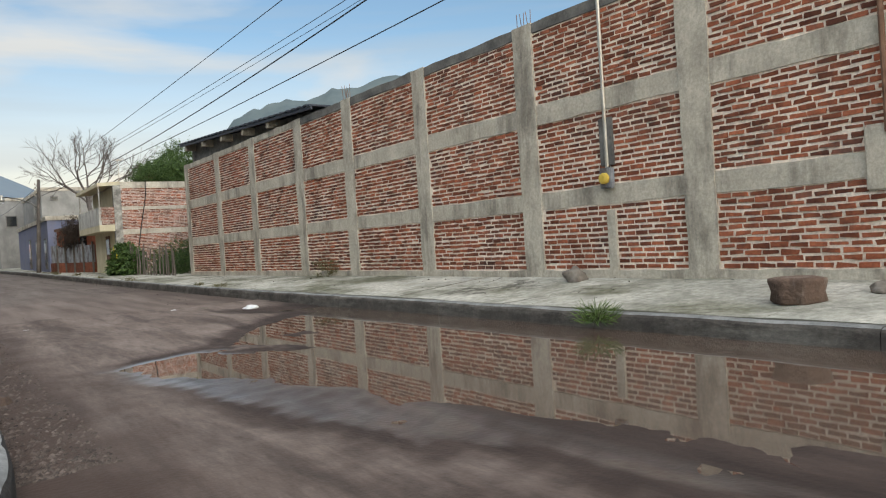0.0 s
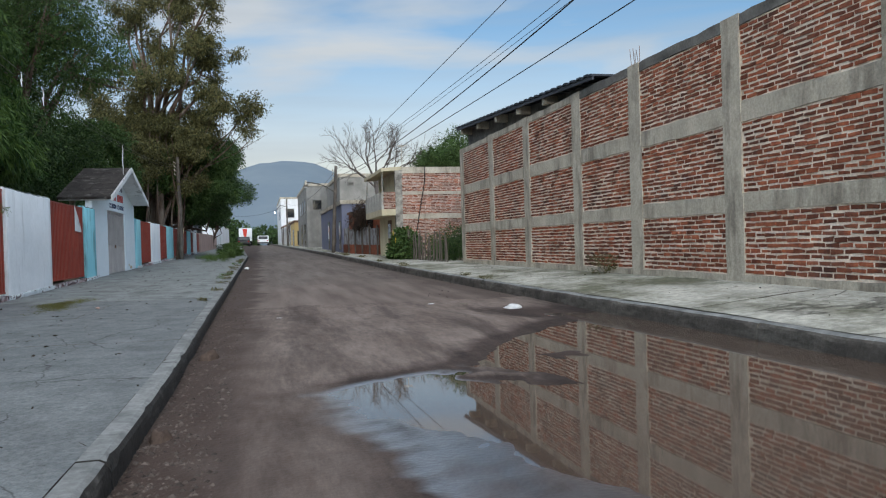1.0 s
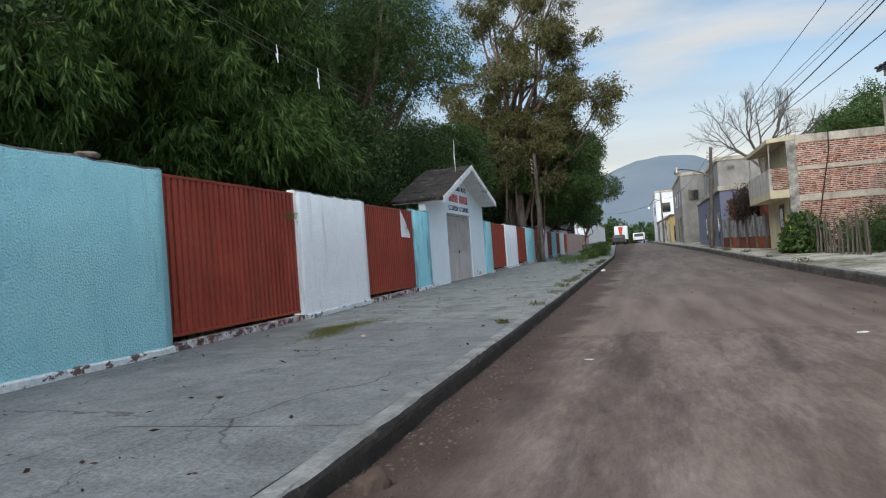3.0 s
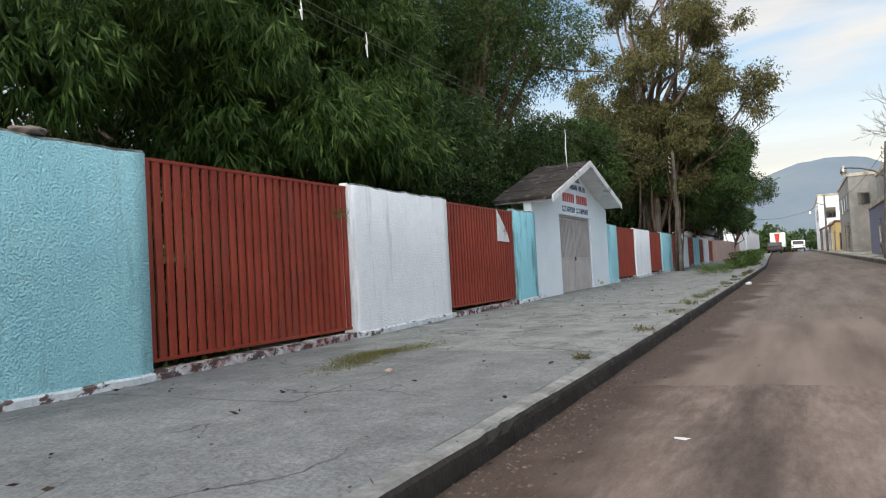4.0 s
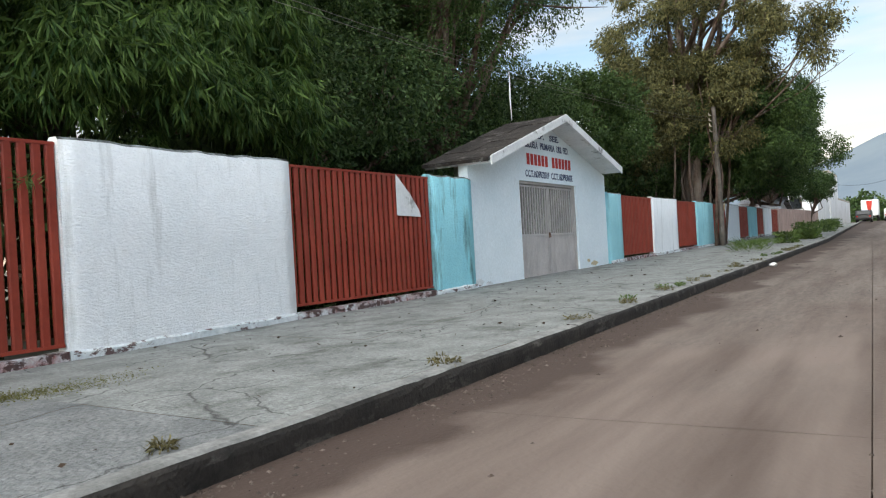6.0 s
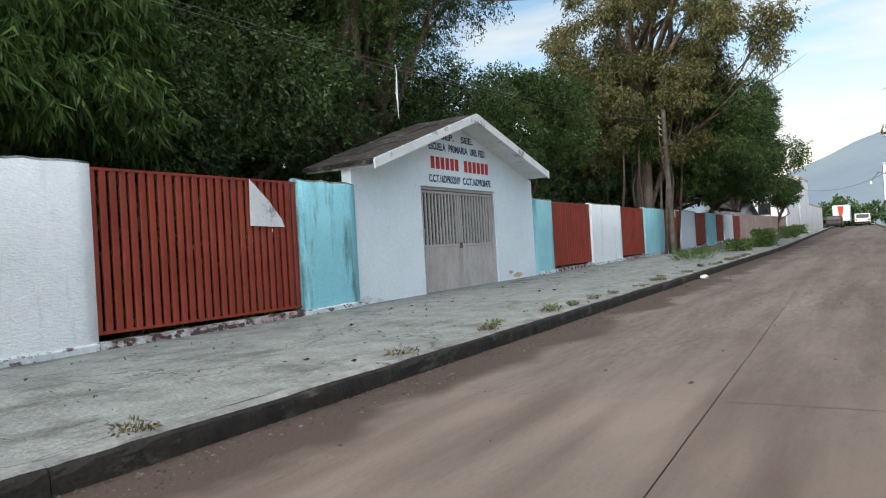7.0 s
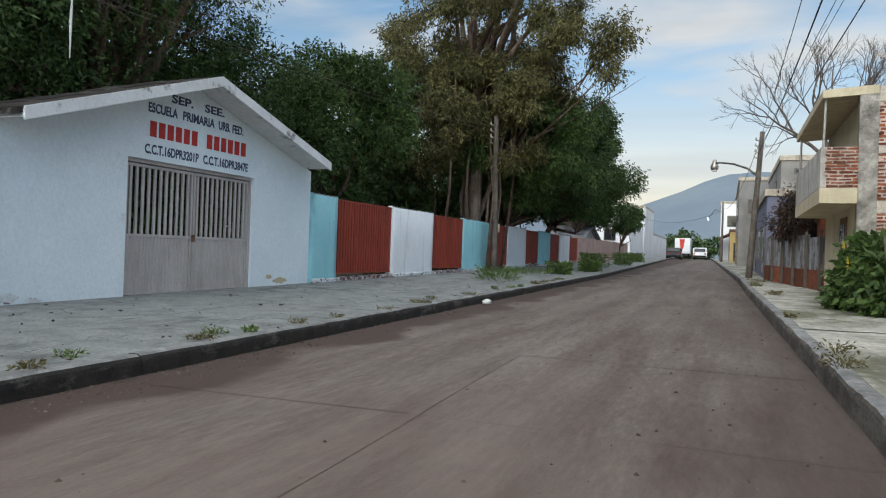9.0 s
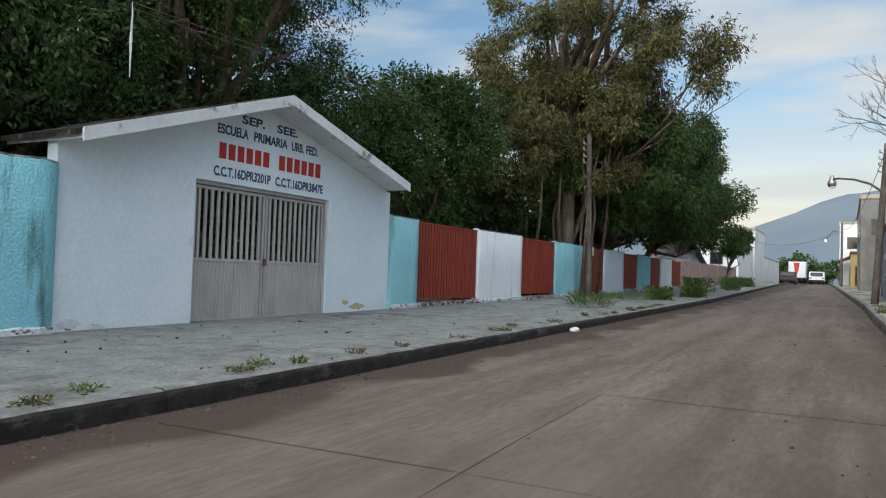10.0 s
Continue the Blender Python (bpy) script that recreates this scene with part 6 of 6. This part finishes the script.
rr = np.random.default_rng(12)
b = bmesh.new()
tube(b, [(7.4, 45.2, 0.4), (7.3, 45.2, 2.5), (6.95, 45.1, 4.45)], [0.20, 0.16, 0.12], 10)
part("trunk", b, M_barebark, bare, smooth=True)
for d in ((-0.75, 0.1, 0.7), (-0.35, -0.2, 1.0), (0.05, 0.2, 1.05), (0.4, 0.0, 0.95), (0.8, 0.0, 0.7)):
    b = bmesh.new()
    grow(b, Vector((6.95, 45.1, 4.4)), Vector(d).normalized(), 1.5, 0.07, 5, rr)
    part("limb", b, M_barebark, bare)


def weed(name, label, x, y, z, r, h, blades, material, droop=0.4, length=None, width=None, cat="weed"):
    ob = thing(name, label, cat)
    n = blades
    a, k = rng.uniform(0, math.tau, n), rng.uniform(0, 1, n) ** 0.7
    P = np.stack([x + np.cos(a) * k * r, y + np.sin(a) * k * r, z + rng.uniform(0, 1, n) * h * 0.8], -1)
    D = np.stack([np.cos(a) * 0.8, np.sin(a) * 0.8, 0.9 - droop * rng.uniform(0, 2, n)], -1) + rng.normal(0, 0.3, (n, 3))
    leaf_mesh("leaves", P, D, (length or h * 0.6) * rng.uniform(0.5, 1.2, n), (width or 0.02) * rng.uniform(0.6, 1.3, n), material, ob)
    b = bmesh.new()
    for q in range(4):
        tube(b, [(x, y, z - 0.03), (x + rng.uniform(-1, 1) * r * 0.6, y + rng.uniform(-1, 1) * r * 0.6, z + h * 0.8)], [0.006, 0.003], 4)
    part("stem", b, material, ob)
    return ob


weed("grass_tuft", "green grass tuft growing out of the wet kerb", 5.28, 5.50, 0.10, 0.20, 0.20, 420, M_weed, 0.5, 0.16, 0.009, "grass")
weed("grass_tuft", "long green grass clump on the pavement edge", -1.75, 38.9, 0.52, 0.55, 0.36, 600, M_weed, 0.3, 0.28, 0.014, "grass")
weed("grass_tuft", "low grass patch beside the fence", -2.3, 44.5, 0.6, 0.8, 0.2, 500, M_weed, 0.3, 0.2, 0.014, "grass")
weed("wall_weed", "small weed caught in the red slats", FX + 0.06, 17.6, 1.98, 0.10, 0.12, 40, M_weed, 1.0, 0.16, 0.012)
weed("wall_plant", "dry brown plant against the foot of the brick wall", 7.35, 16.4, 0.38, 0.32, 0.5, 300, M_dry, 0.4, 0.14, 0.02)
for k in range(26):
    y = 14.5 + 28 * rng.uniform()
    x = KERB_L - 0.16 - 0.28 * rng.uniform() ** 2
    weed("kerb_weed", "low scraggy weed growing in a pavement crack", x, y, float(pave_l(np.array(y))) + 0.005, rng.uniform(0.06, 0.17), rng.uniform(0.03, 0.08), int(rng.uniform(60, 140)), M_dry if k % 4 else M_weed, 0.9, 0.045, 0.016)
for k in range(9):
    y = 46 + 40 * rng.uniform()
    x = float(kerb_l(np.array(y))) - 0.6 - 0.9 * rng.uniform()
    weed("roadside_shrub", "bushy green weed on the overgrown pavement", x, y, float(pave_l(np.array(y))), rng.uniform(0.4, 0.8), rng.uniform(0.5, 1.0), 700, M_weed, 0.5, 0.16, 0.05, "shrub")
for k in range(12):
    y = 18 + 30 * rng.uniform()
    x = float(kerb_r(np.array(y))) + 0.1 + 0.5 * rng.uniform() ** 2
    weed("kerb_weed", "dry weed along the far kerb", x, y, float(pave_r(np.array(x), np.array(y))) + 0.005, rng.uniform(0.1, 0.25), rng.uniform(0.04, 0.12), 90, M_dry, 0.8, 0.07, 0.02)
hedge = thing("flowering_bush", "leafy green bush with yellow flowers beside the house", "bush")
hb = [(6.4, 33.9, 1.15, 0.45, 0.7, 0.62), (6.45, 33.1, 0.95, 0.42, 0.6, 0.45), (6.3, 34.3, 0.8, 0.5, 0.45, 0.4)]
foliage("leaves", hb, 1300, 8, 0.15, 0.10, 0.4, M_feather, hedge, 0.2, 0.4)
b = bmesh.new()
for k in range(5):
    tube(b, [(6.45, 33.9, 0.3), (6.4 + rng.uniform(-.3, .3), 33.8 + rng.uniform(-.6, .6), 1.4)], [0.02, 0.01], 5)
part("stem", b, M_barebark, hedge)
for y, z in ((33.35, 1.30), (33.9, 1.60)):
    b = bmesh.new()
    for k in range(9):
        a = k * math.tau / 9
        v = [b.verts.new(q) for q in ((5.93, y, z), (5.91, y + 0.10 * math.cos(a) - 0.03 * math.sin(a), z + 0.10 * math.sin(a) + 0.03 * math.cos(a)), (5.90, y + 0.13 * math.cos(a), z + 0.13 * math.sin(a)), (5.91, y + 0.10 * math.cos(a) + 0.03 * math.sin(a), z + 0.10 * math.sin(a) - 0.03 * math.cos(a)))]
        b.faces.new(v)
    part("flower", b, M_flower, hedge, "yellow open flower")
scrub = thing("scrub_thicket", "grey-green dry scrub behind the wooden stakes", "bush")
foliage("leaves", scatter(14, (7.9, 31.2, 0.95), (0.9, 2.6, 0.6), 0.5, 50), 1500, 9, 0.10, 0.03, 0.2, M_dark, scrub, 0.25, 0.3)
b = bmesh.new()
for k in range(14):
    y = 29 + 4.5 * rng.uniform()
    tube(b, [(7.9, y, 0.2), (7.8 + rng.uniform(-.5, .5), y + rng.uniform(-.3, .3), 1.5)], [0.015, 0.006], 4)
part("stem", b, M_barebark, scrub)
yb = thing("yard_bush", "dark straggly bush hanging over the sheet fence", "bush")
foliage("leaves", [(5.75, 44.2, 2.5, 0.5, 0.7, 0.45), (5.95, 43.2, 2.9, 0.45, 0.6, 0.5), (6.0, 44.8, 3.1, 0.4, 0.5, 0.5)], 420, 9, 0.13, 0.04, 0.5, M_dryvine, yb, 0.35, 0.2)
b = bmesh.new()
for k in range(6):
    tube(b, [(6.25, 43.8, 0.7), (6.15 + rng.uniform(-.15, .15), 43.8 + rng.uniform(-.3, .3), 1.9), (5.9 + rng.uniform(-.3, .2), 43.9 + rng.uniform(-1.0, 1.0), rng.uniform(2.7, 3.5))], [0.03, 0.02, 0.007], 5)
part("stem", b, M_barebark, yb)
n = 7000
moss = np.stack([-3.1 + 0.14 * rng.normal(size=n), 16.2 + 0.62 * rng.normal(size=n), np.zeros(n)], -1)
moss[:, 0] += 0.12 * np.sin(moss[:, 1] * 3.0)
moss[:, 2] = pave_l(moss[:, 1]) + 0.010 * (KERB_L - moss[:, 0]) + 0.008
tagged(leaf_mesh("moss_patch", moss, np.stack([rng.normal(size=n), rng.normal(size=n), 0.12 + 0.08 * rng.normal(size=n)], -1), rng.uniform(0.006, 0.020, n), rng.uniform(0.006, 0.014, n), M_moss), "yellow-green moss patch on the pavement", "moss", kind="stuff")
# fallen leaves and twigs
n = 700
y = 5 + 33 * rng.uniform(size=n)
x = np.where(rng.uniform(size=n) < 0.8, -4.3 + 3.8 * rng.uniform(size=n), 6.0 + 1.4 * rng.uniform(size=n))
z = np.where(x < 0, pave_l(y) + 0.010 * (KERB_L - x) + 0.012, pave_r(x, y) + 0.016)
D = np.stack([rng.normal(size=n), rng.normal(size=n), 0.15 * rng.normal(size=n)], -1)
tagged(leaf_mesh("fallen_leaves", np.stack([x, y, z], -1), D, 0.015 + 0.07 * rng.uniform(0, 1, n) ** 2.5, 0.008 + 0.025 * rng.uniform(0, 1, n) ** 2, M_dryvine), "dry brown leaves scattered over the pavements", "leaves", kind="stuff")

# ---- vehicles at the far end ----


def car(name, label, x, y, paint, w=1.7, l=4.1, h=1.45, van=False):
    g = float(road_z(np.array(y))) + 0.03
    ob = thing(name, label, "car")
    b = bmesh.new()
    prof = [(-l / 2, 0.35), (-l / 2 + 0.05, 0.8), (-l / 2 + 0.12, 0.95), (-l / 2 + 0.35, h - 0.08), (-l / 2 + 0.6, h), (l * 0.1, h), (l * 0.27, 0.98), (l / 2 - 0.1, 0.85), (l / 2, 0.6), (l / 2 - 0.05, 0.3), (-l / 2 + 0.1, 0.28)]
    prism(b, [(y + u, g + z) for u, z in prof], "x", x - w / 2, x + w / 2)
    bmesh.ops.bevel(b, geom=list(b.edges), offset=0.06, segments=2, affect="EDGES")
    part("body", b, paint, ob, smooth=False)
    b = bmesh.new()
    prism(b, [(y - l / 2 + 0.10, g + 0.98), (y - l / 2 + 0.32, g + h - 0.12), (y - l / 2 + 0.30, g + h - 0.10), (y - l / 2 + 0.07, g + 0.98)], "x", x - w / 2 + 0.16, x + w / 2 - 0.16)
    part("rear_window", b, M_carglass, ob)
    for s in (-1, 1):
        b = bmesh.new()
        prism(b, [(y - l * 0.35, g + 0.98), (y - l * 0.30, g + h - 0.14), (y + l * 0.08, g + h - 0.14), (y + l * 0.2, g + 0.98)], "x", x + s * (w / 2 + 0.004), x + s * (w / 2 - 0.01))
        part("side_window", b, M_carglass, ob)
        b = bmesh.new()
        box(b, x + s * (w / 2 - 0.28), x + s * (w / 2 - 0.08), y - l / 2 - 0.012, y - l / 2 + 0.06, g + 0.66, g + 0.82)
        part("tail_light", b, M_taillight, ob)
        for u in (-l * 0.31, l * 0.31):
            b = bmesh.new()
            tube(b, [(x + s * (w / 2 - 0.2), y + u, g + 0.29), (x + s * (w / 2 + 0.01), y + u, g + 0.29)], [0.3, 0.3], 18)
            wh = part("wheel", b, M_tyre, ob)
            b = bmesh.new()
            tube(b, [(x + s * (w / 2 + 0.008), y + u, g + 0.29), (x + s * (w / 2 + 0.02), y + u, g + 0.29)], [0.18, 0.16], 14)
            part("rim", b, M_steel, wh)
    b = bmesh.new()
    box(b, x - w / 2 + 0.03, x + w / 2 - 0.03, y - l / 2 - 0.05, y - l / 2 + 0.05, g + 0.32, g + 0.52, 0.02)
    part("bumper", b, M_cardark, ob)
    return ob


car("parked_car", "dark hatchback parked beside the kerb", -2.05, 118, M_cardark)
car("white_car", "white estate car standing in the street", 0.75, 126, M_carwhite, h=1.55)
tx, ty = -2.2, 138.0
g = float(road_z(np.array(ty))) + 0.03
truck = thing("box_truck", "white box truck with a red panel on its rear doors", "truck")
b = bmesh.new()
box(b, tx - 1.1, tx + 1.1, ty, ty + 5, g + 0.8, g + 3.1, 0.04)
part("cargo_box", b, M_carwhite, truck)
b = bmesh.new()
prism(b, [(tx - 0.45, g + 2.95), (tx + 0.35, g + 2.95), (tx + 0.2, g + 1.8), (tx - 0.05, g + 1.2), (tx - 0.3, g + 1.8)], "y", ty - 0.015, ty - 0.003)
part("rear_panel", b, M_truckred, truck)
b = bmesh.new()
box(b, tx - 1.0, tx + 1.0, ty + 5.1, ty + 6.8, g + 0.5, g + 2.4, 0.08)
part("cab", b, M_carwhite, truck)
b = bmesh.new()
box(b, tx - 0.5, tx + 0.5, ty + 0.1, ty + 6.5, g + 0.5, g + 0.8)
part("chassis", b, M_cardark, truck)
for s in (-1, 1):
    for u in (1.2, 5.6):
        b = bmesh.new()
        tube(b, [(tx + s * 0.75, ty + u, g + 0.42), (tx + s * 1.05, ty + u, g + 0.42)], [0.42, 0.42], 18)
        part("wheel", b, M_tyre, truck)

lit = thing("lit_street_lamp", "small glowing street lamp far down the street", "street lamp")
b = bmesh.new()
tube(b, [(3.55, 96.0, 6.0), (2.9, 97.5, 6.35), (2.22, 100.0, 5.63)], [0.04, 0.035, 0.03], 6)
part("arm", b, M_conc_dark, lit)
M_glow = bpy.data.materials.new("lamp_glow")
M_glow.use_nodes = True
M_glow.node_tree.nodes["Principled BSDF"].inputs["Emission Color"].default_value = (0.85, 0.95, 1.0, 1)
M_glow.node_tree.nodes["Principled BSDF"].inputs["Emission Strength"].default_value = 12.0
b = bmesh.new()
bmesh.ops.create_icosphere(b, subdivisions=2, radius=0.075)
bmesh.ops.translate(b, verts=list(b.verts), vec=(2.22, 100.0, 5.53))
part("bulb", b, M_glow, lit)

# ---- hills ----


def ridge(name, label, dist, hills, material, a0, a1, seed):
    n, rows = 160, 8
    V = []
    for i in range(n + 1):
        a = a0 + (a1 - a0) * i / n
        el = sum(h * math.exp(-((a - c) / w) ** 2) for c, h, w in hills)
        el *= 1 + 0.05 * noise.noise(Vector((a * 0.35, seed, 0))) + 0.02 * noise.noise(Vector((a * 1.5, seed, 3)))
        for k in range(rows + 1):
            f = k / rows
            r = dist * (0.6 + 0.4 * f)
            z = math.tan(radians(el)) * dist * f ** 1.3 + (1 - f) * 0.5 + dist * 0.008 * f * (1 - f) * noise.noise(Vector((a * 0.8, f * 4, seed)))
            V.append((r * math.sin(radians(a)), r * math.cos(radians(a)), z))
    i = (np.arange(n)[:, None] * (rows + 1) + np.arange(rows)[None]).ravel()
    ob = raw(name, np.array(V), np.stack([i, i + rows + 1, i + rows + 2, i + 1], 1), material, None, True)
    return tagged(ob, label, "hill", kind="structure")


ridge("backdrop_hill_far", "mountain ridge at the end of the street, its blue colour holding the haze", 2600, [(2.0, 5.2, 7.5), (-16, 3.6, 14), (22, 4.0, 14)], M_hill_far, -60, 70, 2)
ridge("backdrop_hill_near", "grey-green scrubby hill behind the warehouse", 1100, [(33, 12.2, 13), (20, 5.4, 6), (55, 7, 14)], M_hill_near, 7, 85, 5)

# ---- bricks of the long wall, nearest ones singly ----
near, rest = [], []
for i in range(len(COLS) - 1):
    y1, y0 = COLS[i] - 0.23, COLS[i + 1] + 0.23
    for z0, z1 in ((Z_BASE + 0.012, B1[0] - 0.012), (B1[1] + 0.012, B2[0] - 0.012), (B2[1] + 0.012, TOP - 0.012)):
        rows = bricks_in("x", BX, y0, y1, z0, z1, i * 7 + int(z0 * 10))
        (near if 5 < y0 < 6.5 and z0 < 2 else rest).extend(rows)
brick_mesh("brickwork", rest + near[290:], "x", BX + 0.012, -1, wall)["kind"] = "stuff"
shapes = []
for k in range(5):
    b = bmesh.new()
    box(b, -0.05, 0.003 + 0.002 * k, -0.5, 0.5, -0.5, 0.5)
    for v in b.verts:
        v.co += Vector((-v.co.x * 0 + rng.uniform(-.002, .002), rng.uniform(-.018, .018), rng.uniform(-.06, .06)))
        v.co.x = -v.co.x
    shapes.append(mesh_of("brick", b, M_brick))
for k, (u, z, w, h, o) in enumerate(near[:290]):
    ob = new("brick", shapes[k % 5])
    ob.parent = wall
    ob.location, ob.scale = (BX + 0.012, u, z), (1, w, h)
